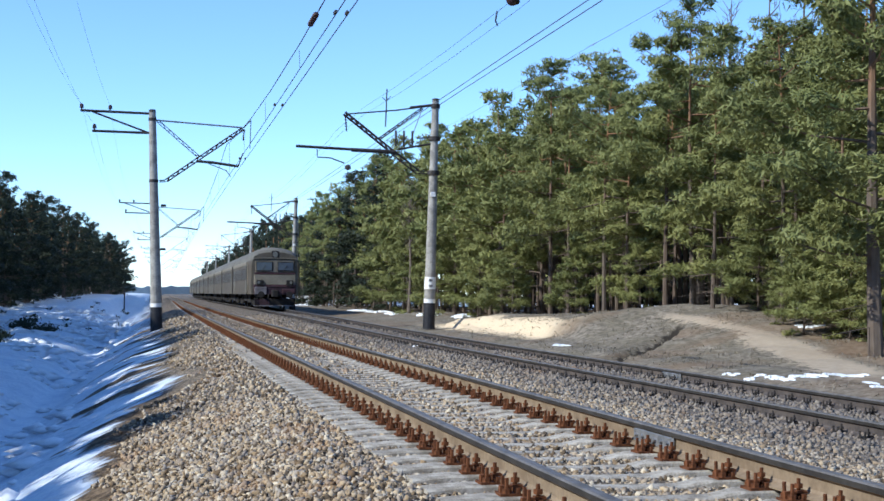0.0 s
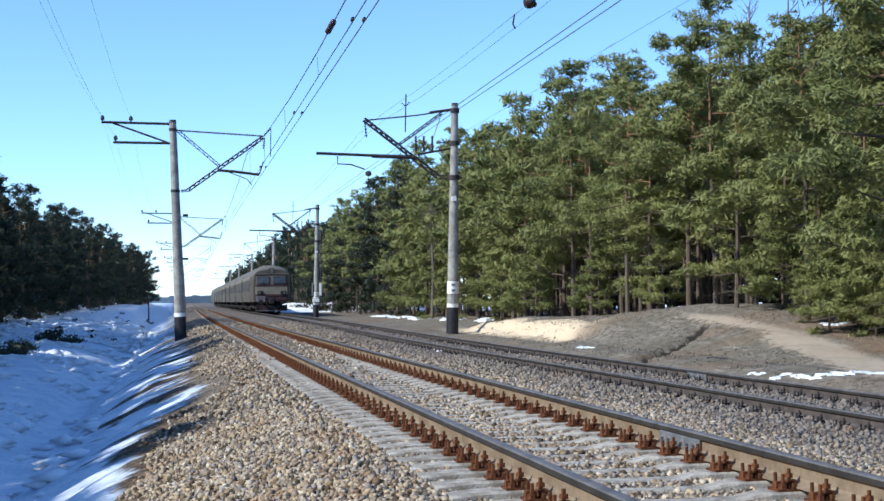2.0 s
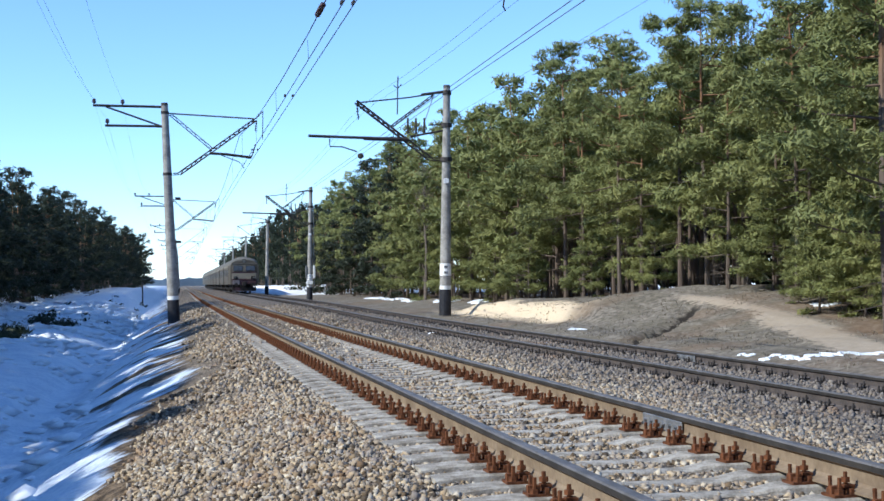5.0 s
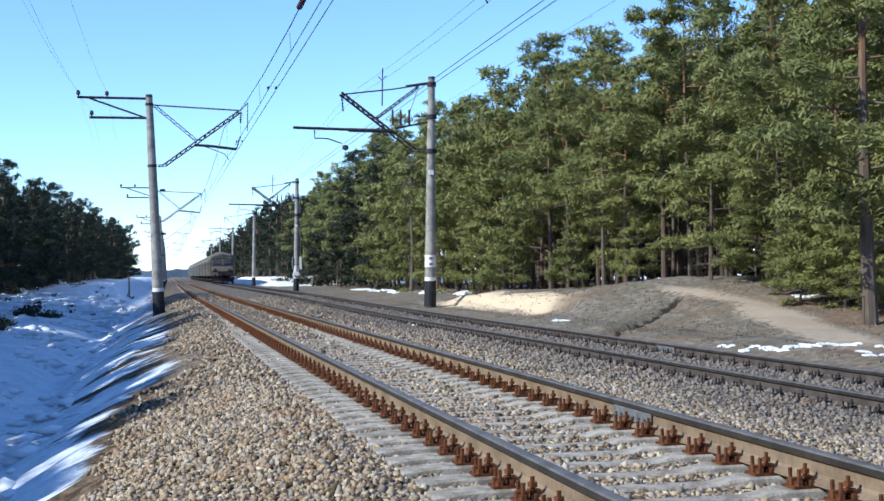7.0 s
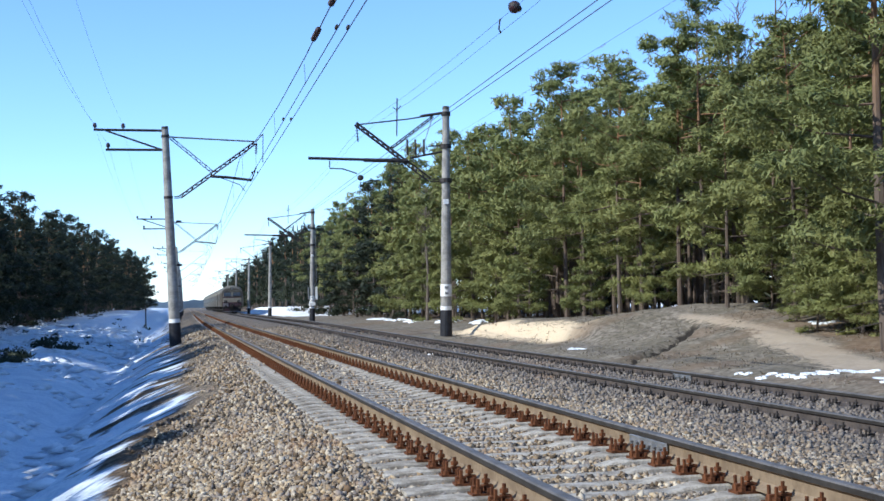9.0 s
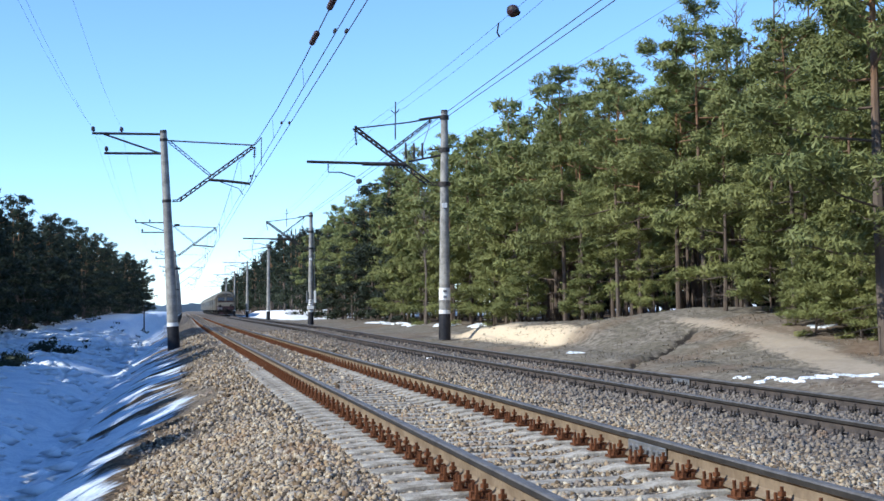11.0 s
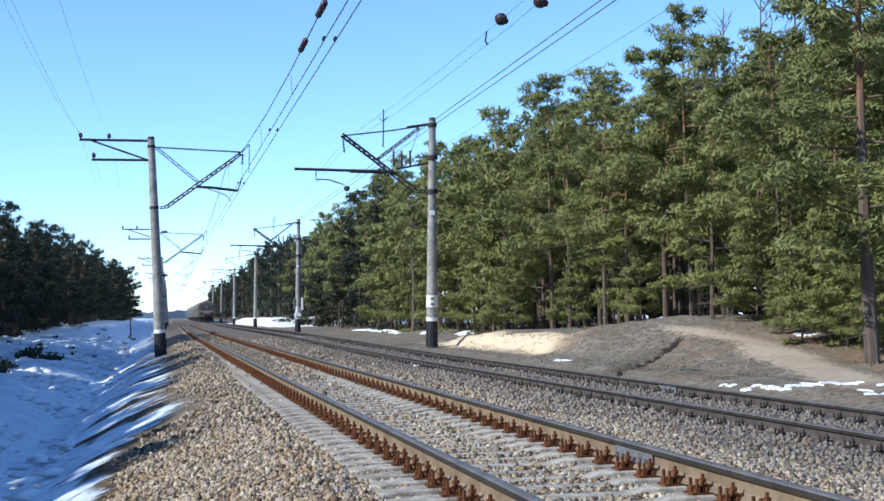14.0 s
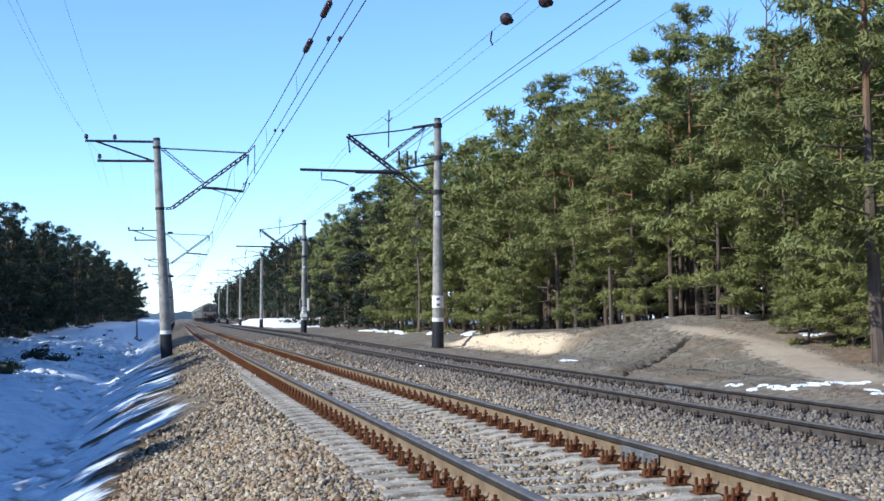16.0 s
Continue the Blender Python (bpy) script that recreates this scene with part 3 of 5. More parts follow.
def left_mast(at, detail=True):
    m = empty("catenary_mast", at, label="round concrete catenary mast with lattice bracket and black tarred foot", category="catenary mast", group="masts beside the near track")
    z0 = -0.75
    post(m, 8.9, -0.32, z0, 0.42)
    X = -0.30
    boom = Mesh()
    if detail:
        lattice(boom, (0.02, 0, 5.86), (0.30, 0, 5.88), 0.08, 2)
        lattice(boom, (0.30, 0, 5.88), (3.62, 0, 8.28), 0.12, 16, 0.034)
    else:
        boom.tube([(0.02, 0, 5.86), (0.30, 0, 5.88), (3.62, 0, 8.28)], 0.03, 6)
    boom.link("bracket", STEEL_DARK, m, "dark lattice bracket")
    bar("tie_rod", m, [(X + 0.15, 0, 8.52), (1.7, 0, 8.42), (3.55, 0, 8.32)], 0.035 if detail else 0.015, STEEL_GREY)
    if detail:
        strut = Mesh()
        lattice(strut, (X + 0.2, 0, 8.5), (1.72, 0, 6.95), 0.11, 9, 0.02)
        strut.link("strut", STEEL_GREY, m)
    bar("registration_arm", m, [(1.62, 0, 6.78), (2.3, 0, 6.74), (3.42, 0, 6.60)], 0.06 if detail else 0.03)
    bar("steady_arm", m, [(2.1, 0, 6.70), (2.9, 0, 6.40), (3.1, 0, 6.12)], 0.02, STEEL_GREY)
    bar("hanger", m, [(3.95, 0, 8.66), (3.92, 0, 7.40)], 0.018)
    bar("hanger", m, [(3.62, 0, 8.3), (3.95, 0, 8.66)], 0.022)
    insulator(m, (3.66, 0, 8.25), (3.62, 0, 7.75))
    insulator(m, (3.42, 0, 6.60), (3.62, 0, 7.2), 0.05, 4)
    bar("cross_arm", m, [(X - 0.1, 0, 8.80), (-3.35, 0, 8.84)], 0.055)
    bar("cross_arm", m, [(X - 0.1, 0, 7.95), (-2.85, 0, 7.97)], 0.055)
    bar("brace", m, [(-2.85, 0, 8.80), (X - 0.2, 0, 7.97)], 0.04)
    for x, z in ((-3.3, 8.9), (-1.1 - 1.0, 8.88), (-2.75, 8.03)):
        Mesh().tube([(x, 0, z - 0.05), (x, 0, z + 0.03), (x, 0, z + 0.06), (x, 0, z + 0.2), (x, 0, z + 0.24)], [0.03, 0.03, 0.09, 0.075, 0.03], 8).link("pin_insulator", CERAMIC, m)
    if detail:
        for z in (8.55, 5.86):
            t = (z - z0) / (8.9 - z0)
            Mesh().tube([(-0.32 * t, 0, z - 0.06), (-0.32 * t, 0, z + 0.06)], 0.255 - 0.105 * t + 0.02, 14).link("clamp_band", STEEL_DARK, m)
        for z in (4.8, 2.9):
            Mesh().box(0.1, -0.06, z - 0.05, 0.33, 0.06, z + 0.05, bevel=0.01).link("junction_box", STEEL_DARK, m)
    return m


def right_mast(at, detail=True):
    m = empty("catenary_mast", at, label="round concrete catenary mast with inclined bracket reaching over the far track", category="catenary mast", group="masts beside the far track")
    z0 = -0.6
    post(m, 9.2, 0.22, z0, 0.55)
    boom = Mesh()
    lattice(boom, (0.0, 0, 6.08), (-0.55, 0, 6.10), 0.1, 2)
    if detail:
        lattice(boom, (-0.55, 0, 6.10), (-1.6, 0, 6.90), 0.17, 5, 0.036)
        lattice(boom, (-1.6, 0, 6.90), (-3.72, 0, 8.52), 0.13, 10, 0.048)
    else:
        boom.tube([(-0.55, 0, 6.10), (-3.72, 0, 8.52)], 0.035, 6)
    boom.link("bracket", STEEL_DARK, m, "dark lattice bracket")
    bar("tie_rod", m, [(0.15, 0, 8.98), (-1.5, 0, 8.72), (-3.65, 0, 8.48)], 0.03)
    bar("tie_rod", m, [(0.1, 0, 9.0), (-0.9, 0, 8.85)], 0.06)
    strut = Mesh()
    if detail:
        lattice(strut, (-0.35, 0, 8.85), (-2.25, 0, 7.45), 0.08, 10, 0.026)
    else:
        strut.tube([(-0.35, 0, 8.85), (-2.25, 0, 7.45)], 0.018, 6)
    strut.link("strut", STEEL_DARK, m)
    bar("stay", m, [(-0.35, 0, 8.85), (-0.95, 0, 7.2)], 0.018, STEEL_GREY)
    bar("registration_arm", m, [(-1.5, 0, 6.93), (-3.4, 0, 6.97)], 0.085 if detail else 0.045)
    bar("registration_arm", m, [(-3.4, 0, 6.99), (-5.75, 0, 7.06)], 0.06 if detail else 0.035)
    bar("cross_arm", m, [(0.3, 0, 7.38), (-1.4, 0, 7.05)], 0.045)
    bar("cross_arm", m, [(0.35, 0, 7.62), (-0.6, 0, 7.55)], 0.03)
    for x in (-0.78, -1.15, -1.5):
        bar("pin", m, [(x, 0, 7.18), (x, 0, 7.85)], 0.045)
    bar("steady_arm", m, [(-4.85, 0, 6.95), (-4.85, 0, 6.62), (-4.3, 0, 6.6), (-3.7, 0, 6.40)], 0.028)
    bar("hanger", m, [(-1.9, 0, 9.62), (-1.95, 0, 8.0)], 0.028)
    bar("hanger", m, [(-1.75, 0, 9.3), (-1.92, 0, 9.1), (-2.1, 0, 9.25)], 0.02)
    insulator(m, (-3.68, 0, 8.45), (-3.62, 0, 7.75), 0.06)
    Mesh().tube([(-3.55, 0, 6.1), (-3.55, 0, 6.16), (-3.55, 0, 6.28), (-3.55, 0, 6.34)], [0.05, 0.13, 0.13, 0.04], 10).link("weight", STEEL_DARK, m)
    bar("hanger", m, [(-3.55, 0, 6.05), (-3.6, 0, 5.55)], 0.015)
    if detail:
        for z, r in ((6.08, 0.26), (7.55, 0.24), (8.95, 0.2)):
            t = (z - z0) / (9.2 - z0)
            Mesh().tube([(0.22 * t, 0, z - 0.09), (0.22 * t, 0, z + 0.09)], r, 12).link("clamp_band", STEEL_DARK, m)
        Mesh().box(-0.02, -0.25, 5.05, 0.2, -0.2, 5.25, bevel=0.01).link("tag_plate", WHITE, m, "small white tag plate")
        Mesh().tube([(0.04, 0, 1.1), (0.05, 0, 1.62)], [0.252, 0.246], 16).link("number_field", WHITE, m, "worn white painted number field")
        for z in (1.24, 1.48):
            Mesh().box(-0.06, -0.262, z - 0.05, 0.1, -0.25, z + 0.05).link("plate_mark", STEEL_GREY, m, "plain grey bar")
    return m


SPAN = 61.2
LEFT_Y = [60.6 + SPAN * k for k in range(6)]
RIGHT_Y = [57.2, 119.4, 180.0, 241.0, 302.0, 363.0]
for k, y in enumerate(LEFT_Y):
    left_mast((0.02 + float(bend(y)), y, 0.0), k < 2)
for k, y in enumerate(RIGHT_Y):
    mast = right_mast((11.38 + float(bend(y)) + (0.25 if k else 0), y, 0.15), k < 2)
    if k == 1:
        bar("switch_rod", mast, [(0.42, -0.1, 0.3), (0.42, -0.1, 7.6)], 0.03, STEEL_GREY)
        Mesh().box(0.33, -0.2, 1.3, 0.52, 0.05, 2.4, bevel=0.03).link("switch_drive", WHITE, mast, "pale switch drive box")
        Mesh().box(-0.33, -0.2, 1.3, -0.24, 0.0, 2.4, bevel=0.03).link("cable_guard", STEEL_GREY, mast)
        Mesh().box(-0.3, -0.33, 0.75, 0.3, -0.2, 1.05, bevel=0.03).link("number_plate", WHITE, mast, "white painted number field")


def wire(name, x, z_at, sag, r, y0, y1, label, group="overhead wires", swing=0.0, mast_y=60.6, flat=8):
    """A wire along the line, hung from mast to mast with the given sag."""
    pts = []
    y = y0
    while y <= y1:
        ph = (y - mast_y) / SPAN
        u = ph - math.floor(ph)
        z = z_at - 4 * sag * u * (1 - u)
        zig = swing * (1 - 4 * abs(((ph / 2) % 1) - 0.5))
        pts.append((x + zig + (float(bend(y)) if y > 0 else 0), y, z))
        y += SPAN / flat
    me = Mesh().tube(pts, r, 6)
    return tagged(me.link(name, WIRE), label, "overhead wire", group)


Y0W = 60.6 - 2 * SPAN
wire("contact_wire", 3.21, 6.12, 0.04, 0.011, Y0W, 420, "grooved copper contact wire over the near track")
wire("contact_wire", 3.0, 6.12, 0.04, 0.011, Y0W, 420, "second copper contact wire over the near track")
wire("messenger_wire", 2.92, 7.55, 1.03, 0.013, Y0W, 420, "sagging messenger wire over the near track")
wire("contact_wire", FAR - 0.05, 5.75, 0.06, 0.0035, Y0W, 420, "contact wire over the far track", mast_y=57.2)
wire("messenger_wire", FAR, 8.55, 0.75, 0.005, Y0W, 420, "thin messenger wire over the far track", mast_y=57.2)
wire("messenger_wire", FAR + 0.05, 8.3, 0.78, 0.005, Y0W, 420, "second thin messenger wire over the far track", mast_y=57.2)
wire("feeder_wire", 11.5, 9.2, 0.0, 0.015, Y0W, 420, "feeder wire along the mast tops", mast_y=57.2)
wire("feeder_wire", 11.9, 9.28, 0.08, 0.015, Y0W, 420, "feeder wire along the mast tops", mast_y=57.2)
for xw, zw in ((-3.3, 9.1), (-2.1, 9.1), (-2.75, 8.25)):
    wire("feeder_wire", xw, zw, 1.0, 0.0035, Y0W, 420, "thin line wire on the cross arms", mast_y=60.6)


def near_sag(y, z_at, sag, mast_y):
    u = ((y - mast_y) / SPAN) % 1
    return z_at - 4 * sag * u * (1 - u)


def dropper(x, z0, y, z_low):
    me = Mesh().tube([(x, y, z0), (x + 0.02, y, z_low)], 0.006, 5)
    return tagged(me.link("dropper", WIRE), "thin dropper wire between messenger and contact wire", "dropper", "droppers")


for k in range(1, 14):
    y = 12.0 + 9.4 * k
    dropper(3.0, near_sag(y, 7.55, 1.03, 60.6), y, near_sag(y, 6.12, 0.04, 60.6))
# clips that tie the two contact wires
for y in (24.6, 37.0, 52.0):
    for x in (3.0, 3.21):
        me = Mesh().box(x - 0.025, y - 0.1, 6.08, x + 0.025, y + 0.1, 6.14, bevel=0.01)
        tagged(me.link("wire_clip", STEEL_DARK), "dark clip on a contact wire", "wire clip", "wire clips")
# strain insulators in the messenger wire
for y in (24.2, 27.4):
    z = near_sag(y, 7.55, 1.03, 60.6)
    root = empty("strain_insulator", (2.92, y, z), label="dark strain insulator in the messenger wire", category="insulator", group="strain insulators")
    insulator(root, (0, -0.6, 0), (0, 0.6, 0), 0.065, 6)
# round insulators on the far track's messenger
for dx, y, z in ((0.0, 30.3, None), (0.05, 27.2, None)):
    zz = near_sag(y, 8.55, 0.75, 57.2) if dx < 0.02 else near_sag(y, 8.3, 0.78, 57.2)
    me = Mesh()
    rings = []
    for k in range(9):
        a = math.pi * k / 8
        rings.append([(0.15 * math.sin(a) * math.cos(b), 0.15 * math.cos(a), 0.15 * math.sin(a) * math.sin(b)) for b in [2 * math.pi * i / 14 for i in range(14)]])
    rings = [[(x or 0.0005, yy, zc) for x, yy, zc in q] for q in rings]
    me.rings(rings)
    root = empty("ball_insulator", (FAR + dx, y, zz), label="dark red ball insulator on the wire", category="insulator", group="ball insulators")
    me.link("ball", CERAMIC, root, smooth=True)
    Mesh().tube([(0, 0.0, -0.03), (0.03, 0.0, 0.03)], 0.165, 14).link("collar", STEEL_DARK, root)
bar_drop = Mesh().tube([(FAR, 31.7, 7.83), (FAR - 0.03, 31.75, 7.6), (FAR + 0.04, 31.8, 7.5)], 0.02, 6)
tagged(bar_drop.link("jumper", STEEL_DARK), "short jumper hanging between the wires", "jumper")


# ================= trees =================
def tufts(centres, spread, per, leaf, r):
    """Small needle blades round each centre, leaning outwards."""
    counts = np.clip(per * (spread / 0.45) ** 1.7, 0.12 * per, 1.7 * per).astype(int) + 1
    n = int(counts.sum())
    c = np.repeat(centres, counts, 0)
    s = np.repeat(spread, counts)[:, None]
    p = c + r.normal(size=(n, 3)) * s * (0.72, 0.72, 0.23)
    out = (p - c) / s * (1, 1, 2.2) + r.normal(size=(n, 3)) * 0.38 + (0, 0, 0.45)
    out /= np.linalg.norm(out, axis=1)[:, None]
    d = np.cross(out, r.normal(size=(n, 3)))
    d /= np.linalg.norm(d, axis=1)[:, None] + 1e-9
    e = np.cross(out, d)
    size = (leaf * r.uniform(0.6, 1.35, n))[:, None]
    v = np.stack([p - d * size * 0.5 - e * size * 0.24, p - d * size * 0.5 + e * size * 0.24, p + d * size * 0.85], 1)
    return v.reshape(-1, 3)


def clumps(centres, radii, per, leaf, r):
    """Needle sprays over the upper skin of each small clump."""
    counts = np.maximum(3, per * (radii / 0.3) ** 1.6).astype(int)
    n = int(counts.sum())
    c, s = np.repeat(centres, counts, 0), np.repeat(radii, counts)[:, None]
    way = r.normal(size=(n, 3))
    way[:, 2] = np.where(r.uniform(size=n) < 0.62, np.abs(way[:, 2]), way[:, 2])
    way /= np.linalg.norm(way, axis=1)[:, None]
    p = c + way * s * (1, 1, 0.68) * r.uniform(0.6, 1.1, (n, 1))
    out = way * (0.9, 0.9, 1.2) + r.normal(size=(n, 3)) * 0.3 + (0, 0, 0.2)
    out /= np.linalg.norm(out, axis=1)[:, None]
    d = np.cross(out, r.normal(size=(n, 3)))
    d /= np.linalg.norm(d, axis=1)[:, None] + 1e-9
    e = np.cross(out, d)
    d = d + way * 0.45
    size = (leaf * r.uniform(0.6, 1.4, n))[:, None]
    v = np.stack([p - d * size * 0.45 - e * size * 0.18, p - d * size * 0.45 + e * size * 0.18, p + d * size * 0.8], 1)
    return v.reshape(-1, 3)


def pine(seed, h, base, rad, branches, per, leaf, flat_top=0.5, gap=0.0, trunk_r=0.085, lumps=7):
    """A pine: its wood as a Mesh and its needle points, three a blade. Each branch bears a flat pad of clumps."""
    r = np.random.RandomState(seed)
    wood = Mesh()
    bx, by = r.uniform(-0.35, 0.35, 2)
    line = [(bx * t * t + 0.06 * math.sin(5 * t + seed), by * t * t, -0.3 + (h * 0.96 + 0.3) * t) for t in np.linspace(0, 1, 8)]
    wood.tube(line, [trunk_r * (1.25 - 1.1 * t) for t in np.linspace(0, 1, 8)], 7)
    cen, spr = [], []
    count = int(branches * 0.36)
    for k in range(count):
        t = (k + r.uniform(0, 1)) / count
        if r.uniform() < gap:
            continue
        z = base + (h - base) * (t ** 0.9)
        prof = (math.sin(math.pi * min(1, 0.18 + 0.82 * t)) ** flat_top) * (0.42 + 0.58 * (1 - t))
        ln = rad * max(0.2, prof) * r.uniform(0.55, 1.3) + 0.15
        a = k * 2.4 + r.uniform(-0.6, 0.6)
        u = (z + 0.3) / (h * 0.96 + 0.3)
        p0 = Vector((bx * u * u, by * u * u, min(z, h * 0.95)))
        tip = p0 + Vector((math.cos(a) * ln, math.sin(a) * ln, ln * (r.uniform(-0.22, 0.22) + 0.5 * t)))
        mid = (p0 + tip) / 2 - Vector((0, 0, 0.06 * ln))
        wood.tube([p0, mid, tip], [0.034, 0.022, 0.008], 4, caps=False)
        along, side = (tip - p0), Vector((-math.sin(a), math.cos(a), 0))
        for q in range(max(2, int(lumps * (0.5 + 0.75 * ln / 1.3)))):
            f = 1.05 - 0.72 * r.uniform() ** 1.4
            w = r.normal() * 0.22 * ln * (1.25 - 0.5 * f)
            c = p0 + along * f + side * w
            cen.append((c.x, c.y, c.z + 0.06 + r.normal() * 0.11)), spr.append((0.17 + 0.28 * r.uniform() ** 1.5) * (0.75 + 0.25 * ln))
    for k in range(4):
        cen.append((bx + r.normal() * 0.1, by + r.normal() * 0.1, h - 0.3 * k)), spr.append(0.13 + 0.05 * k)
    for k in range(int(11 + 8 * gap)):
        z = base * r.uniform(0.4, 1.5)
        a, ln = r.uniform(0, 6.28), r.uniform(0.5, 1.5)
        p0 = Vector((0, 0, z))
        e = p0 + Vector((math.cos(a) * ln, math.sin(a) * ln, r.uniform(-0.45, 0.25)))
        wood.tube([p0, e], [0.013, 0.004], 4, caps=False)
        wood.tube([(p0 + e) / 2, (p0 + e) / 2 + Vector((math.cos(a + 0.8) * ln * 0.4, math.sin(a + 0.8) * ln * 0.4, -0.1))], [0.007, 0.003], 3, caps=False)
    return wood, clumps(np.array(cen), np.array(spr), per, leaf, r)


def needles_ob(name, v, mat, parent=None):
    f = np.arange(len(v)).reshape(-1, 3)
    ob = big_mesh(name, v, f, mat)
    if parent:
        ob.parent = parent
    return ob


def tree_kind(seed, label, mat, **kw):
    root = empty("pine_tree", (0, 0, -50), label=label, category="pine tree", group="pines along the line")
    wood, v = pine(seed, **kw)
    wood.link("trunk", BARK, root)
    needles_ob("crown", v, mat, root)
    return root


PINES = [
    ("tall Scots pine with bare lower trunk and broad green crown", dict(h=11.2, base=3.2, rad=2.4, branches=62, per=56, leaf=0.145)),
    ("tall pine with layered green crown and thin trunk", dict(h=10.6, base=2.6, rad=2.2, branches=64, per=56, leaf=0.145)),
    ("bushy pine with green branches low on the trunk", dict(h=9.2, base=0.8, rad=2.2, branches=70, per=56, leaf=0.145)),
    ("thin pine with open crown and dead lower twigs", dict(h=11.6, base=3.9, rad=2.0, branches=50, per=56, leaf=0.14, gap=0.25)),
    ("dense pine with rounded crown", dict(h=10.2, base=2.9, rad=2.5, branches=70, per=56, leaf=0.145)),
    ("slender pine with ragged top", dict(h=10.9, base=2.6, rad=1.8, branches=54, per=56, leaf=0.14, gap=0.12)),
]
kinds = [tree_kind(11 + 7 * k, lab, NEEDLE, **kw) for k, (lab, kw) in enumerate(PINES)]
far_kinds = [tree_kind(11 + 7 * k, lab, NEEDLE, **{**kw, "per": 17, "leaf": 0.25}) for k, (lab, kw) in enumerate(PINES)]
shaded_kinds = [tree_kind(101 + 7 * k, lab.replace("green", "shade-darkened green"), NEEDLE_SHADED, **{**kw, "base": 0.3, "per": 17, "leaf": 0.25}) for k, (lab, kw) in enumerate((PINES[1], PINES[2], PINES[4]))]


def plant(kind, x, y, s, rz, first):
    m = pose(x, y, float(height(x, y)) - 0.05, 0, 0, rz)
    if id(kind) not in first:
        first.add(id(kind))
        kind.matrix_basis = m
        kind.scale = (s, s, s)
        return kind
    ob = copy_thing(kind, m)
    ob.scale = (s, s, s)
    return ob


used = set()
r = random.Random(5)
# the wood's edge on the right
y = 27.5
k = 0
while y < 190:
    x = 17.3 + float(bend(y)) + r.uniform(-0.6, 1.2)
    j = (0, 2, 1, 4, 3, 1, 5, 2, 0, 4, 5, 1)[k % 12]
    if 30 < y < 37:
        j = 2 if k % 2 else 4
    if 41 < y < 50 and k % 3:
        j = (3, 5, 0)[k % 3]
    kind = (shaded_kinds[k % 3] if y > 100 and k % 2 else far_kinds[j]) if y > 62 else kinds[j]
    plant(kind, x, y, r.uniform(0.72, 0.95) * (1.0 if 37 < y < 57 else 1.08 if y < 57 else 1.15 if y < 85 else 1.26), r.uniform(0, 360), used)
    y += r.uniform(1.35, 2.2) * (1 + max(0, y - 60) / 150)
    k += 1
# a second row behind it
y = 29.0
while y < 100:
    plant(far_kinds[r.choice((0, 1, 3, 5))], 20.3 + float(bend(y)) + r.uniform(-0.9, 0.9), y, r.uniform(0.80, 0.98) * (1.0 if 38 < y < 57 else 1.1 if y < 57 else 1.09 if y < 85 else 1.15), r.uniform(0, 360), used)
    y += r.uniform(2.2, 3.4)
# the wood on the left, its shade put into the needle colour
y = 92.0
while y < 325:
    x = -14.6 + (y - 92) * 0.036 + r.uniform(-1.0, 0.6)
    plant(shaded_kinds[r.choice((0, 1, 2))], x, y, r.uniform(0.98, 1.2), r.uniform(0, 360), used)
    y += r.uniform(2.0, 3.2) * (1 + max(0, y - 120) / 150)


def wood_stuff(name, spots, mat, seed, label, per=9, leaf=0.46, low=0.35):
    """Many trees as one mass: trunks and blades in one mesh."""
    r = np.random.RandomState(seed)
    proto = []
    for k in range(4):
        wood, v = pine(seed + k, h=10.5, base=10.5 * low * r.uniform(0.8, 1.2), rad=2.3, branches=40, per=per, leaf=leaf, lumps=4)
        trunk = Mesh()
        trunk.tube([(0, 0, -0.4), (0.05, 0.05, 5), (0, 0, 10)], [0.115, 0.085, 0.03], 5, caps=False)
        tv = np.array(trunk.v)
        tf = np.array([t for f in trunk.f for t in ((f[0], f[1], f[2]), (f[0], f[2], f[3]))])
        proto.append((tv, tf, v))
    vs, fs, ks, o = [], [], [], 0
    for x, y, s in spots:
        tv, tf, v = proto[r.randint(4)]
        a = r.uniform(0, 6.28)
        R = np.array([(math.cos(a), -math.sin(a), 0), (math.sin(a), math.cos(a), 0), (0, 0, 1)]) * s
        at = np.array((x, y, float(height(x, y))))
        allv = np.concatenate([tv, v]) @ R.T + at
        f = np.concatenate([tf, np.arange(len(v)).reshape(-1, 3) + len(tv)]) + o
        vs.append(allv), fs.append(f), ks.append(np.concatenate([np.zeros(len(tf), int), np.ones(len(v) // 3, int)]))
        o += len(allv)
    ob = big_mesh(name, np.concatenate(vs), np.concatenate(fs), mat, [BARK, mat], np.concatenate(ks))
    return tagged(ob, label, "wood", kind="stuff")


spots = []
for row, (xr, step) in enumerate(((23.5, 2.6), (26.5, 2.6), (30, 2.8), (34, 3.0), (39, 3.2))):
    y = 24.0 + row * 4
    while y < 150:
        spots.append((xr + float(bend(y)) + r.uniform(-1.2, 1.2), y, r.uniform(0.95, 1.15)))
        y += step * r.uniform(0.8, 1.2) * (1 + y / 150)
wood_stuff("pine_wood", spots, NEEDLE, 300, "deep pine wood behind the edge trees", 20, 0.45, 0.4)
# added to close the gaps behind; the wood's inner shade is in the colour
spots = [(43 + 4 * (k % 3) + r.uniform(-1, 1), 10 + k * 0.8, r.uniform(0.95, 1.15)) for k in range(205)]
wood_stuff("back_of_the_wood", spots, NEEDLE_SHADED, 310, "pines closing the back of the wood, coloured dark for its shade", 9, 0.7, 0.03)
spots = []
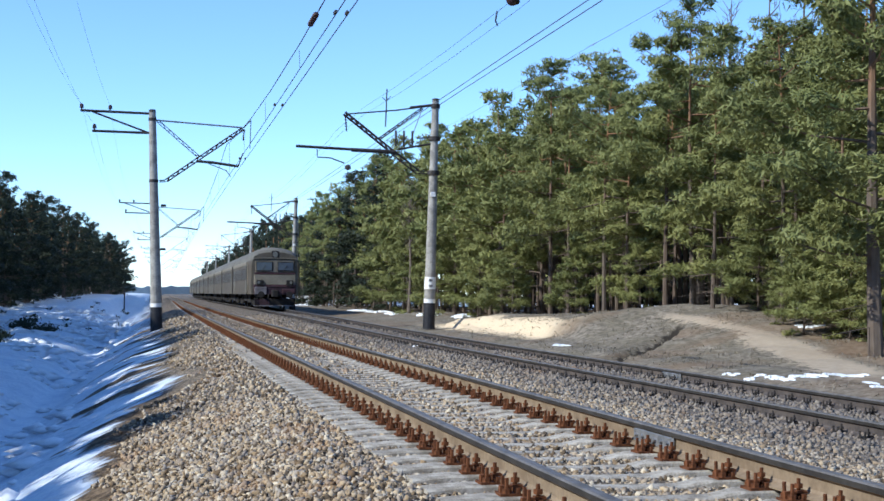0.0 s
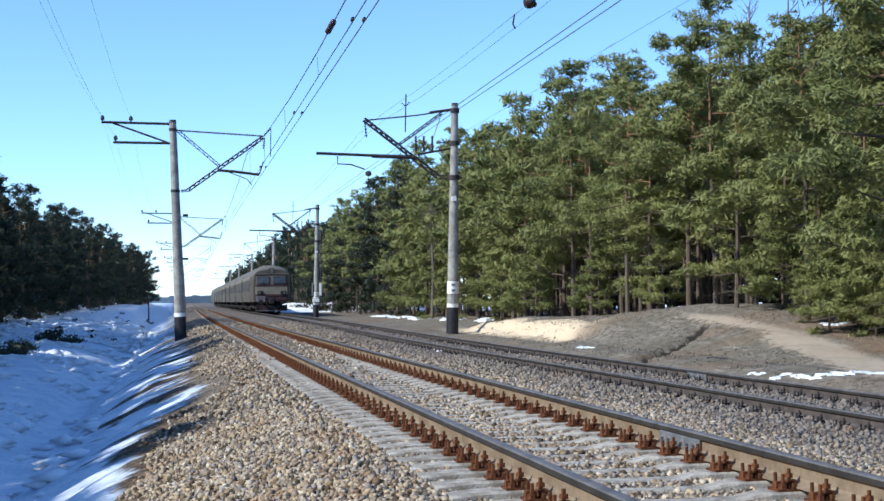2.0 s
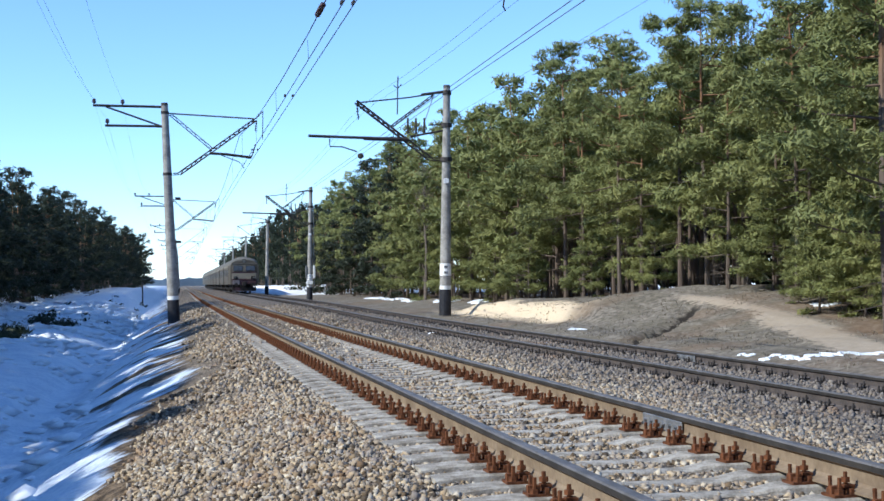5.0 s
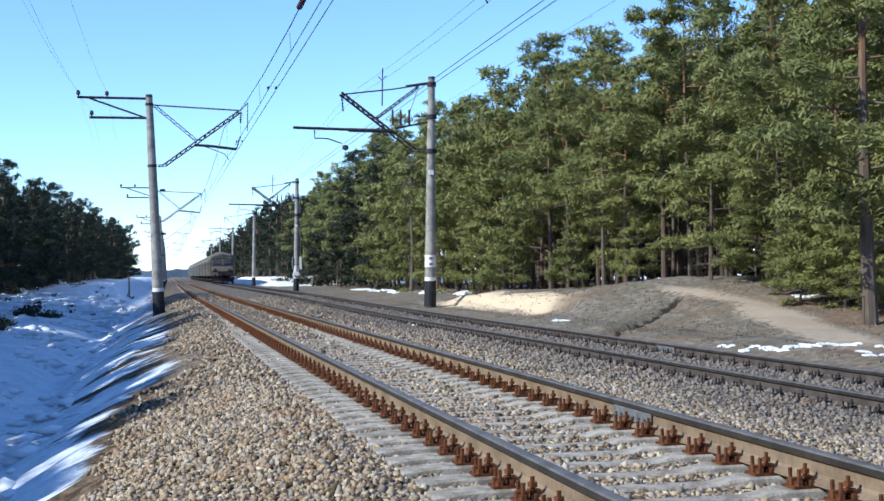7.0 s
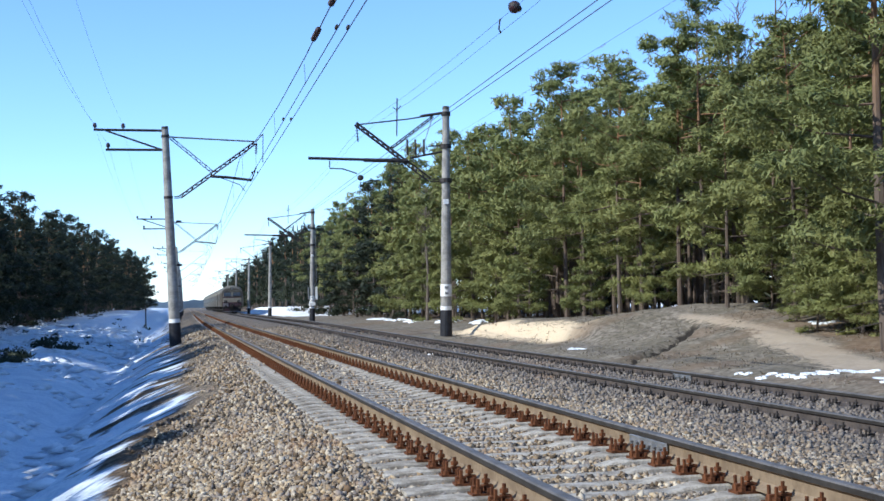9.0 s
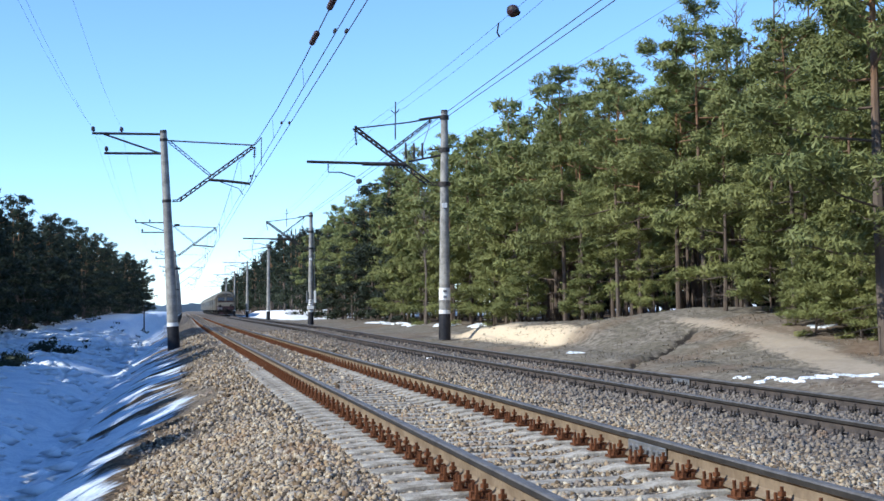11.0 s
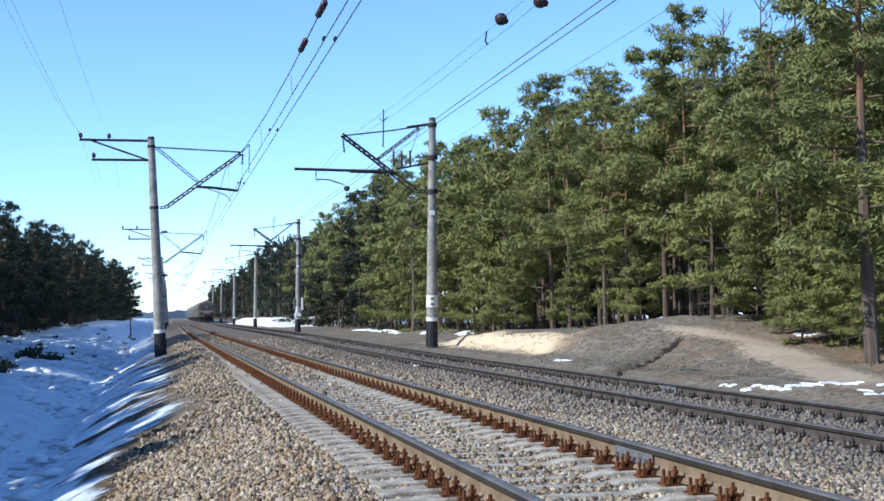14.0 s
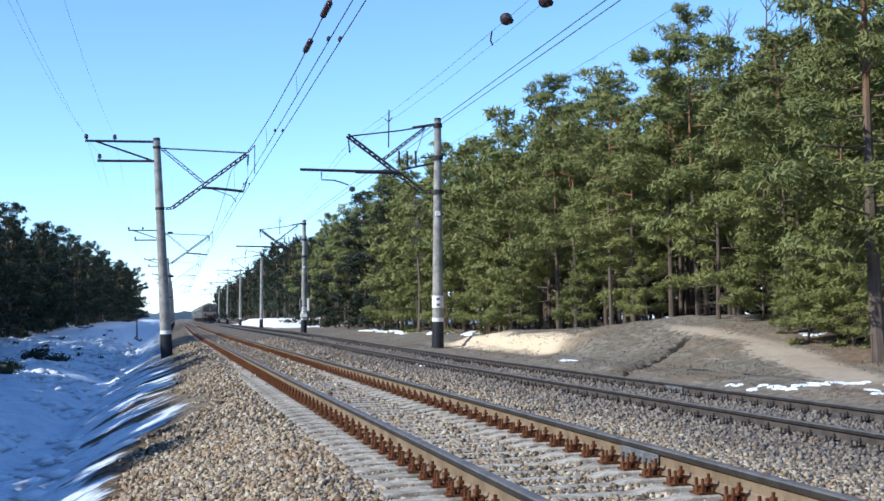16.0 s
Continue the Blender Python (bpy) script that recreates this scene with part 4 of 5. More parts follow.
for row in range(4):
    y = 120.0 + row * 5 if row else 190.0
    while y < 620:
        spots.append((17.5 + row * 4 + float(bend(y)) + r.uniform(-1.2, 1.2), y, r.uniform(1.05, 1.25)))
        y += r.uniform(3.0, 5.0) * (1 + max(0, y - 200) / 200)
wood_stuff("distant_pine_wood", spots, NEEDLE_SHADED, 320, "distant pine wood along the railway", 9, 0.5, 0.06)
spots = []
for row in range(4):
    y = 70.0 if row else 290.0
    while y < 340:
        spots.append((-17.5 - row * 3.5 + (y - 92) * 0.036 + r.uniform(-1.2, 1.2), y, r.uniform(0.92, 1.13)))
        y += r.uniform(3.0, 4.5) * (1 + max(0, y - 150) / 200)
wood_stuff("dark_pine_wood", spots, NEEDLE_SHADED, 340, "pine wood beyond the snowy field, shade put into its colour", 14, 0.46, 0.02)
# the same wood past the camera: unseen, sized to shape shadows on the bank
spots = []
drift = math.tan(radians(-90) - SUN_AZ)       # metres along the line for each metre across, in a shadow
for xr, step in ((-14.2, 2.2), (-17.2, 2.1), (-20.4, 2.4), (-24, 3.0)):
    y = -46.0
    while y < 94:
        x = xr + r.uniform(-0.8, 0.8)
        lands = y - x * drift                  # where the shadow meets the bank
        if lands < 16.5:
            reach = -1.3 if int(lands / 1.6) % 3 == 0 else -2.9
        elif lands < 20.5:
            reach = 0.5
        elif lands < 74:
            reach = 0.3 if lands < 34 or int(lands / 5) % 2 else 2.0
        else:
            reach = 4.2
        glade = any(abs(lands - g) < 2.6 for g in (64.0,))
        if not glade:
            spots.append((x, y, min(1.6, (reach - x) / (14.45 * math.cos(math.atan(drift))) * r.uniform(0.88, 1.02))))
        y += step * r.uniform(0.7, 1.3)
wood_stuff("field_edge_pines", spots, NEEDLE_SHADED, 360, "unseen pines beside the field, sized for the shadows they cast", 9, 0.58, 0.1)


def umbrella_pine(x, y, h):
    root = empty("pine_tree", (x, y, float(height(x, y)) - 0.05), label="tall pine with a flat open crown above the wood", category="pine tree", group="pines along the line")
    wood, v = pine(77, h=h, base=h * 0.78, rad=2.0, branches=34, per=30, leaf=0.17, flat_top=0.25, gap=0.2, trunk_r=0.12)
    wood.link("trunk", BARK, root)
    needles_ob("crown", v, NEEDLE, root)


umbrella_pine(20.9, 63.2, 12.7)
umbrella_pine(21.4, 71.0, 11.9)


def bare_tree(x, y, h, seed):
    """A leafless tree: a stem that forks into fine twigs."""
    q = random.Random(seed)
    root = empty("bare_tree", (x, y, float(height(x, y)) - 0.05), label="leafless grey tree with fine twigs above the pines", category="bare tree", group="bare trees")
    stem, twigs = Mesh(), Mesh()
    stem.tube([(0, 0, 0), (0.1, 0, h * 0.4), (0, 0.1, h * 0.75), (0.05, 0, h)], [0.11, 0.08, 0.045, 0.01], 7)
    for k in range(34):
        z = h * q.uniform(0.45, 0.97)
        a, ln = q.uniform(0, 6.28), q.uniform(0.7, 1.9) * (1.25 - z / h)+ 0.3
        p = Vector((0.05, 0.05, z))
        e = p + Vector((math.cos(a) * ln * 0.6, math.sin(a) * ln * 0.6, ln))
        twigs.tube([p, (p + e) / 2 + Vector((math.cos(a), math.sin(a), 0)) * 0.12, e], [0.028, 0.018, 0.008], 4, caps=False)
        for j in range(7):
            t = q.uniform(0.3, 1)
            s = p + (e - p) * t
            b, l2 = q.uniform(0, 6.28), q.uniform(0.25, 0.7)
            twigs.tube([s, s + Vector((math.cos(b) * l2 * 0.6, math.sin(b) * l2 * 0.6, l2 * q.uniform(0.3, 1)))], [0.012, 0.006], 3, caps=False)
    stem.link("trunk", TWIG, root)
    twigs.link("branchwork", TWIG, root)


for k, (x, y, h) in enumerate(((21.8, 56.5, 12.6), (22.2, 53.5, 12.2), (22.0, 50.0, 12.6), (21.5, 45.5, 12.7), (21.9, 43.6, 12.3), (19.2, 69.0, 10.6), (15.6, 84.0, 8.0))):
    bare_tree(x, y, h, 40 + k)

# a stout trunk and young pines at the wood's near corner
stout = empty("pine_tree", (15.22, 27.2, float(height(15.22, 27.2)) - 0.05), label="stout pine with a thick grey trunk at the wood's corner", category="pine tree", group="pines along the line")
wood, v = pine(91, h=11.0, base=1.7, rad=2.9, branches=96, per=58, leaf=0.14, trunk_r=0.145)
wood.link("trunk", BARK, stout)
needles_ob("crown", v, NEEDLE, stout)
young = tree_kind(140, "young bushy pine with branches down to the ground", NEEDLE, h=6.0, base=0.25, rad=2.3, branches=84, per=52, leaf=0.15, trunk_r=0.07)
for x, y, s in ((16.1, 32.2, 0.42), (16.5, 30.6, 0.5), (17.0, 31.8, 0.62), (16.3, 29.3, 0.36), (16.4, 34.0, 0.26), (17.3, 37.5, 0.5), (16.6, 45.5, 0.42), (16.3, 52.0, 0.45), (16.0, 60.5, 0.6), (16.2, 68.0, 0.7), (16.0, 77.0, 0.8), (15.9, 86.0, 0.8), (15.9, 94.0, 0.9)):
    plant(young, x, y, s, s * 5000 + y * 40, used)


# ================= verge details =================
def snow_patch(x, y, rx, ry, seed, thick=0.05):
    q = random.Random(seed)
    me = Mesh()
    n = 52
    ph = [q.uniform(0, 6.28) for _ in range(3)]
    rings = []
    for f, up in ((1.0, -0.02), (0.93, thick * 0.6), (0.6, thick), (0.2, thick * 1.1)):
        ring = []
        for k in range(n):
            a = 2 * math.pi * k / n
            w = f * (1 + 0.28 * math.sin(2 * a + ph[0]) + 0.25 * math.sin(3 * a + ph[1]) + 0.2 * math.sin(7 * a + ph[2]) + 0.14 * math.sin(11 * a + ph[0]) + 0.1 * math.sin(17 * a + ph[1]))
            px, py = x + rx * w * math.cos(a), y + ry * w * math.sin(a)
            ring.append((px, py, float(height(px, py)) + up + 0.012 * math.sin(9 * a + ph[1])))
        rings.append(ring)
    me.rings(rings)
    return tagged(me.link("snow_patch", SNOW, smooth=True), "thin patch of melting old snow on dry grass", "snow patch", "snow patches")


for k, (x, y, rx, ry) in enumerate(((11.2, 24.4, 0.16, 0.3), (11.45, 23.7, 0.14, 0.3), (11.8, 23.5, 0.16, 0.4), (12.2, 23.3, 0.13, 0.35), (12.3, 22.4, 0.15, 0.3), (11.8, 21.1, 0.12, 0.4), (12.1, 20.4, 0.16, 0.5), (12.6, 20.9, 0.2, 0.5), (12.5, 22.0, 0.1, 0.25), (11.0, 25.6, 0.1, 0.16), (12.9, 21.6, 0.2, 0.5),
                                    (11.7, 39.0, 0.12, 0.7), (15.9, 70.0, 0.5, 1.6), (15.6, 78.0, 0.5, 2.0), (15.2, 86.0, 0.6, 2.6), (15.4, 95.0, 0.5, 2.6), (15.8, 104.0, 0.6, 3.0), (17.5, 44.0, 0.5, 0.6), (18.5, 52.0, 0.6, 1.2),
                                    (16.9, 33.6, 0.3, 0.4), (7.0, 37.06 - 0.0, 0.09, 0.12))):
    if y < 26:
        for q in range(3):
            snow_patch(x + r.uniform(-0.22, 0.22), y + r.uniform(-0.5, 0.5), rx * r.uniform(0.35, 0.8), ry * r.uniform(0.35, 0.8), 60 + 30 * k + q, 0.018)
    else:
        snow_patch(x, y, rx, ry, 60 + k, 0.022 if y < 60 else 0.08)

STRAW = leaf_material("dry_grass", (0.19, 0.168, 0.13), (0.36, 0.315, 0.24), (0.25, 0.222, 0.175), 0.8)


def dry_grass(n, x0, x1, y0, y1, seed, size, label):
    q = np.random.RandomState(seed)
    x, y = q.uniform(x0, x1, n), q.uniform(y0, y1, n)
    keep = wave(x, y, 1.7, seed) + q.uniform(-0.25, 0.35, n) > 0
    keep &= np.abs(x - (15.35 - 0.255 * np.maximum(33.5 - y, 0))) > np.where(y < 33, 0.55, 0.2)
    keep &= np.abs(y - (17.0 + x * 1.38)) > 0.45
    x, y = x[keep], y[keep]
    z = height(x, y)
    m = len(x) * 5
    p = np.repeat(np.stack([x, y, z - 0.02], -1), 5, 0) + q.normal(size=(m, 3)) * (0.06, 0.06, 0)
    a = q.uniform(0, 6.28, m)
    ln = size * q.uniform(0.4, 1.2, m)
    tip = p + np.stack([np.cos(a) * ln * 0.8, np.sin(a) * ln * 0.8, ln * q.uniform(0.35, 1.0, m)], -1)
    side = np.stack([-np.sin(a), np.cos(a), np.zeros(m)], -1) * 0.018
    v = np.stack([p - side, p + side, tip], 1).reshape(-1, 3)
    return tagged(needles_ob("dry_grass", v, STRAW), label, "dry grass", kind="stuff")


dry_grass(9000, 11.1, 17.5, 17, 62, 81, 0.07, "flattened grey dry grass on the sandy bank")


def shrub(x, y, w, h, seed):
    q = np.random.RandomState(seed)
    root = empty("shrub", (x, y, float(height(x, y)) - 0.03), label="low dark shrub standing in the snow", category="shrub", group="shrubs in the snow")
    wood = Mesh()
    cen = []
    for k in range(16):
        a, l = q.uniform(0, 6.28), q.uniform(0.3, 1)
        e = (math.cos(a) * w * l, math.sin(a) * w * l, h * q.uniform(0.35, 1) * (1.1 - 0.6 * l))
        wood.tube([(0, 0, 0), (e[0] * 0.4, e[1] * 0.4, e[2] * 0.6), e], [0.02, 0.014, 0.006], 4, caps=False)
        cen.append(e)
    wood.link("stem", TWIG, root)
    needles_ob("foliage", tufts(np.array(cen), np.full(len(cen), 0.3), 34, 0.2, q), NEEDLE_SHADED, root)


for k, (x, y, w, h) in enumerate(((-6.6, 77.0, 0.9, 0.7), (-5.7, 76.0, 0.8, 0.35), (-6.95, 61.5, 0.7, 0.7), (-6.7, 57.5, 0.4, 0.3))):
    shrub(x, y, w, h, 90 + k)
marker = empty("marker_post", (-3.3, 167.0, float(height(-3.3, 167.0)) - 0.02), label="thin dark marker post standing in the snow", category="marker post")
Mesh().tube([(0, 0, 0), (0, 0, 2.55)], [0.09, 0.07], 8).link("post", TAR, marker)


def treeline():
    """A low ragged line of wood on the horizon."""
    q = random.Random(17)
    me = Mesh()
    xs = [-420 + 4.0 * k for k in range(160)]
    tops = [6.5 + q.uniform(-1.6, 1.6) + 1.2 * math.sin(k * 0.13) for k in range(160)]
    front = [(x, 1450.0, -2.0) for x in xs]
    me.rings([front, [(x, 1450.0, t) for x, t in zip(xs, tops)], [(x, 1475.0, t + 0.6) for x, t in zip(xs, tops)], [(x, 1475.0, -2.0) for x in xs]], caps=False, closed=False)
    return tagged(me.link("backdrop", HAZE), "treeline on the horizon, haze put into its blue-grey colour", "treeline", kind="structure")


# the haze of distance is painted into this blue-grey
HAZE = plain("haze_tinted_wood", (0.11, 0.14, 0.18), (0.15, 0.19, 0.23), 0.02, 1.0, 0, 0.0, 0.0)
treeline()


def snow_lumps(n, seed):
    """Clods and footfalls of old snow over the field."""
    q = np.random.RandomState(seed)
    x, y = q.uniform(-13, -1.6, n), 14 + 120 * q.uniform(0, 1, n) ** 1.2
    keep = wave(x * 0.6, y, 0.9, seed) + q.uniform(-0.3, 0.3, n) > 0.05
    x, y = x[keep], y[keep]
    n = len(x)
    s = q.uniform(0.06, 0.22, n) * (1 + y / 90)
    v = ROCK[None] * q.uniform(0.6, 1.2, (n, 6, 3)) * s[:, None, None] * (1.4, 1.6, 0.5)
    v = v + np.stack([x, y, height(x, y)], -1)[:, None]
    f = (ROCK_F[None] + 6 * np.arange(n)[:, None, None]).reshape(-1, 3)
    ob = big_mesh("snow_lumps", v.reshape(-1, 3), f, SNOW)
    ob.data.polygons.foreach_set("use_smooth", [True] * len(ob.data.polygons))
    return tagged(ob, "lumps of old snow scattered over the field", "snow", kind="stuff")


snow_lumps(3600, 51)


def tussocks(n, seed):
    q = np.random.RandomState(seed)
    x, y = q.uniform(-14, -2.0, n), 84 + 90 * q.uniform(0, 1, n)
    keep = wave(x, y * 0.7, 0.8, seed) > 0.12
    x, y = x[keep], y[keep]
    c = np.stack([x, y, height(x, y) + 0.08], -1)
    v = tufts(c, np.full(len(c), 0.3), 16, 0.3, q)
    return tagged(needles_ob("dark_tussocks", v, NEEDLE_SHADED), "dark weeds poking through the snow", "weeds", kind="stuff")


tussocks(70, 52)


# ================= the train =================
BODY = plain("faded_olive_paint", (0.066, 0.057, 0.043), (0.11, 0.095, 0.072), 1.2, 0.55, 0, 0.15)
ROOF = plain("sooty_roof_paint", (0.105, 0.098, 0.08), (0.16, 0.15, 0.12), 1.0, 0.7, 0, 0.2)
CREAM = plain("dirty_cream_paint", (0.16, 0.145, 0.11), (0.23, 0.205, 0.16), 1.5, 0.55, 0, 0.15)
DUST = plain("dusty_beige_paint", (0.12, 0.107, 0.085), (0.17, 0.155, 0.125), 1.5, 0.6, 0, 0.15)
MAROON = plain("dull_maroon_paint", (0.034, 0.017, 0.021), (0.062, 0.029, 0.034), 1.5, 0.55, 0, 0.15)
UNDER = plain("grimy_underframe", (0.012, 0.011, 0.011), (0.03, 0.027, 0.025), 3, 0.8, 0.1, 0.3)
GLASS = plain("dusty_window_glass", (0.055, 0.056, 0.058), (0.08, 0.08, 0.08), 1.0, 0.4, 0, 0.0, 0.15)
GRIME = plain("grimy_maroon_paint", (0.022, 0.012, 0.016), (0.05, 0.026, 0.034), 3, 0.7, 0, 0.2)
PLATE = plain("weathered_pale_paint", (0.10, 0.092, 0.10), (0.19, 0.175, 0.185), 3, 0.6, 0, 0.2)
SCREEN = plain("windscreen_glass", (0.03, 0.04, 0.07), (0.05, 0.065, 0.10), 2.0, 0.12, 0, 0.0, 0.6)
LAMP = plain("lamp_glass", (0.10, 0.10, 0.095), (0.16, 0.16, 0.15), 3, 0.2, 0, 0.0, 0.5)
CAR_L, CAR_W = 20.1, 1.74     # length over couplers, half width


def section(w, z0, top):
    """Cross section of a car body: upright sides and an arched roof."""
    pts = [(-w, z0), (-w - 0.02, 1.9), (-w, 3.0), (-w * 0.97, 3.28)]
    for k in range(1, 8):
        a = math.pi - math.pi * k / 8
        pts.append((w * 0.97 * math.cos(a), 3.28 + (top - 3.28) * math.sin(a) ** 0.8))
    pts += [(w * 0.97, 3.28), (w, 3.0), (w + 0.02, 1.9), (w, z0)]
    return pts


def bogie(parent, y):
    me = Mesh()
    for s in (-1, 1):
        me.box(s * 1.08 - 0.09, y - 1.75, 0.42, s * 1.08 + 0.09, y + 1.75, 0.72, bevel=0.04)
        me.box(s * 1.12 - 0.1, y - 0.35, 0.25, s * 1.12 + 0.1, y + 0.35, 0.5, bevel=0.04)
        for d in (-1.2, 1.2):
            me.box(s * 1.1 - 0.14, y + d - 0.2, 0.3, s * 1.1 + 0.14, y + d + 0.2, 0.66, bevel=0.05)
    me.box(-1.1, y - 0.25, 0.5, 1.1, y + 0.25, 0.7)
    b = me.link("bogie", UNDER, parent, "black grimy bogie")
    for d in (-1.2, 1.2):
        me = Mesh()
        for s in (-1, 1):
            me.tube([(s * 0.73, y + d, 0.475), (s * 0.83, y + d, 0.475)], 0.475, 18)
        me.tube([(-0.8, y + d, 0.475), (0.8, y + d, 0.475)], 0.085, 8)
        me.link("wheelset", UNDER, b)


def car(cab):
    c = empty("electric_train_car", label=("tail driving car of an electric train, olive, cream and maroon" if cab else "olive passenger car of an electric train with cream band"),
              category="train car", group="cars of the electric train")
    L = CAR_L - 0.5
    y0, y1 = 0.0, L
    ends = ([(y0 - 0.05, 0.90, 0.55, 3.86), (y0 + 0.25, 0.94, 0.0, 4.02), (y0 + 1.3, 1.0, 0.0, 4.2)] if cab else [(y0, 1.0, 0, 4.2)]) + [(y1, 1.0, 0, 4.2)]
    wall, roof = Mesh(), Mesh()
    rings = [[(px, y, pz) for px, pz in section(CAR_W * k, 1.0, top)] for y, k, _, top in ends]
    n = len(rings[0])
    wall.rings([[p[:1] + p[1:] for p in q[:4]] for q in rings], caps=False, closed=False)
    wall.rings([q[n - 4:] for q in rings], caps=False, closed=False)
    for q, flip in ((rings[0], False), (rings[-1], True)):
        wall.add(q, [tuple(range(n)) if flip else tuple(range(n - 1, -1, -1))])
    wall.link("body_shell", BODY, c)
    roof.rings([q[3:n - 3] for q in rings], caps=False, closed=False)
    roof.link("roof", ROOF, c, "sooty arched roof", smooth=True)
    for s in (-1, 1):
        me = Mesh()
        me.box(min(s * CAR_W, s * (CAR_W + 0.03)), y0 + 1.35, 3.0, max(s * CAR_W, s * (CAR_W + 0.03)), y1, 3.24, bevel=0.01)
        me.link("cream_band", CREAM, c, "dirty cream band under the roof")
        me = Mesh()
        me.box(min(s * (CAR_W - 0.05), s * (CAR_W + 0.012)), y0 + 1.35, 1.0, max(s * (CAR_W - 0.05), s * (CAR_W + 0.012)), y1, 1.22)
        me.link("skirt", BODY, c)
    for s in (-1, 1):
        for k in range(9):
            y = 3.9 + k * 1.55
            f = Mesh().box(min(s * CAR_W, s * (CAR_W + 0.035)), y - 0.58, 1.95, max(s * CAR_W, s * (CAR_W + 0.035)), y + 0.58, 2.82, bevel=0.02).link("window", BODY, c)
            Mesh().box(min(s * (CAR_W + 0.03), s * (CAR_W + 0.042)), y - 0.5, 2.03, max(s * (CAR_W + 0.03), s * (CAR_W + 0.042)), y + 0.5, 2.75).link("pane", GLASS, f)
        for y in (2.6, L - 2.1):
            d = Mesh().box(min(s * CAR_W, s * (CAR_W + 0.04)), y - 0.62, 1.05, max(s * CAR_W, s * (CAR_W + 0.04)), y + 0.62, 2.98, bevel=0.02).link("door", ROOF, c)
            Mesh().box(min(s * (CAR_W + 0.035), s * (CAR_W + 0.05)), y - 0.4, 2.0, max(s * (CAR_W + 0.035), s * (CAR_W + 0.05)), y + 0.4, 2.75).link("pane", GLASS, d)
    for ya, yb, zb in ((5.2, 8.2, 0.42), (8.9, 12.6, 0.5)):
        Mesh().box(-1.28, ya, zb, 1.28, yb, 0.98, bevel=0.05).link("underfloor_box", UNDER, c, "black equipment box under the floor")
    Mesh().box(-1.0, 0.6, 0.8, 1.0, L - 0.3, 0.995).link("underframe", UNDER, c)
    # dark strips added near the car ends, for the dark gaps between cars
    for s in (-1, 1):
        for y in (y0 + (1.9 if cab else 0.1), L - 0.1):
            Mesh().box(min(s * CAR_W, s * (CAR_W + 0.05)), y - 0.1, 1.0, max(s * CAR_W, s * (CAR_W + 0.05)), y + 0.1, 3.24, bevel=0.02).link("car_gap_strip", UNDER, c, "dark strip standing in for the gap between cars")
    bogie(c, 3.0)
    bogie(c, L - 3.0)
    Mesh().box(-0.75, L, 1.05, 0.75, L + 0.5, 3.1, bevel=0.05).link("gangway", UNDER, c, "black rubber gangway")
    for y in (6.0, 10.0, 14.0):
        Mesh().box(-0.5, y - 0.7, 4.12, 0.5, y + 0.7, 4.33, bevel=0.06).link("roof_vent", ROOF, c)
    if cab:
        yf = -0.10
        Mesh().box(-1.42, yf, 1.66, 1.42, 0.18, 2.36, bevel=0.06).link("cream_front", CREAM, c, "dirty cream front panel")
        Mesh().box(-1.38, yf - 0.01, 2.36, 1.38, 0.15, 2.47, bevel=0.03).link("stripe", MAROON, c, "dark stripe below the windscreen")
        Mesh().box(-1.33, yf + 0.005, 2.5, 1.33, 0.2, 3.32, bevel=0.06).link("windscreen_surround", DUST, c, "dusty beige windscreen surround")
        for s in (-1, 1):
            w = Mesh().box(s * 0.72 - 0.56, yf - 0.025, 2.56, s * 0.72 + 0.56, yf + 0.03, 3.2, bevel=0.02).link("windscreen", UNDER, c)
            Mesh().box(s * 0.72 - 0.5, yf - 0.035, 2.62, s * 0.72 + 0.5, yf - 0.027, 3.14).link("pane", SCREEN, w, "blue-grey windscreen glass")
            h = Mesh().box(s * 1.0 - 0.24, yf - 0.07, 1.6, s * 1.0 + 0.24, yf + 0.05, 1.96, bevel=0.05).link("headlight_box", UNDER, c, "black light housing")
            Mesh().tube([(s * 1.08, yf - 0.055, 1.8), (s * 1.08, yf - 0.085, 1.8)], 0.1, 12).link("lamp", LAMP, h)
            b = Mesh()
            b.tube([(s * 0.95, yf + 0.1, 0.98), (s * 0.95, yf - 0.45, 0.98)], 0.09, 10)
            b.tube([(s * 0.95, yf - 0.45, 0.98), (s * 0.95, yf - 0.5, 0.98)], 0.22, 14)
            b.link("buffer", UNDER, c, "black buffer")
        Mesh().box(-1.44, yf + 0.01, 1.0, 1.44, 0.2, 1.5, bevel=0.06).link("lower_front", GRIME, c, "grimy dark lower front")
        Mesh().box(-1.45, yf - 0.01, 1.5, 1.45, 0.18, 1.66, bevel=0.04).link("front_band", MAROON, c, "dull maroon band")
        me = Mesh()
        me.box(-1.35, yf - 0.06, 0.24, 1.35, yf + 0.1, 0.72, bevel=0.04)
        me.link("track_clearer", UNDER, c, "black track clearer")
        me = Mesh().box(-0.22, yf - 0.45, 0.85, 0.22, yf + 0.2, 1.3, bevel=0.06)
        me.link("coupler", UNDER, c, "black automatic coupler")
        hl = Mesh().box(-0.32, yf + 0.02, 3.45, 0.32, 0.6, 3.95, bevel=0.1).link("searchlight", UNDER, c, "black searchlight housing")
        Mesh().tube([(0, yf + 0.03, 3.7), (0, yf + 0.0, 3.7)], 0.18, 14).link("lamp", LAMP, hl)
        Mesh().box(-1.36, yf - 0.05, 1.0, -0.55, yf + 0.05, 1.5, bevel=0.03).link("step_plate", PLATE, c, "pale dirty end plate")
        Mesh().box(0.5, yf - 0.05, 1.12, 1.36, yf + 0.05, 1.36, bevel=0.03).link("step_plate", MAROON, c)
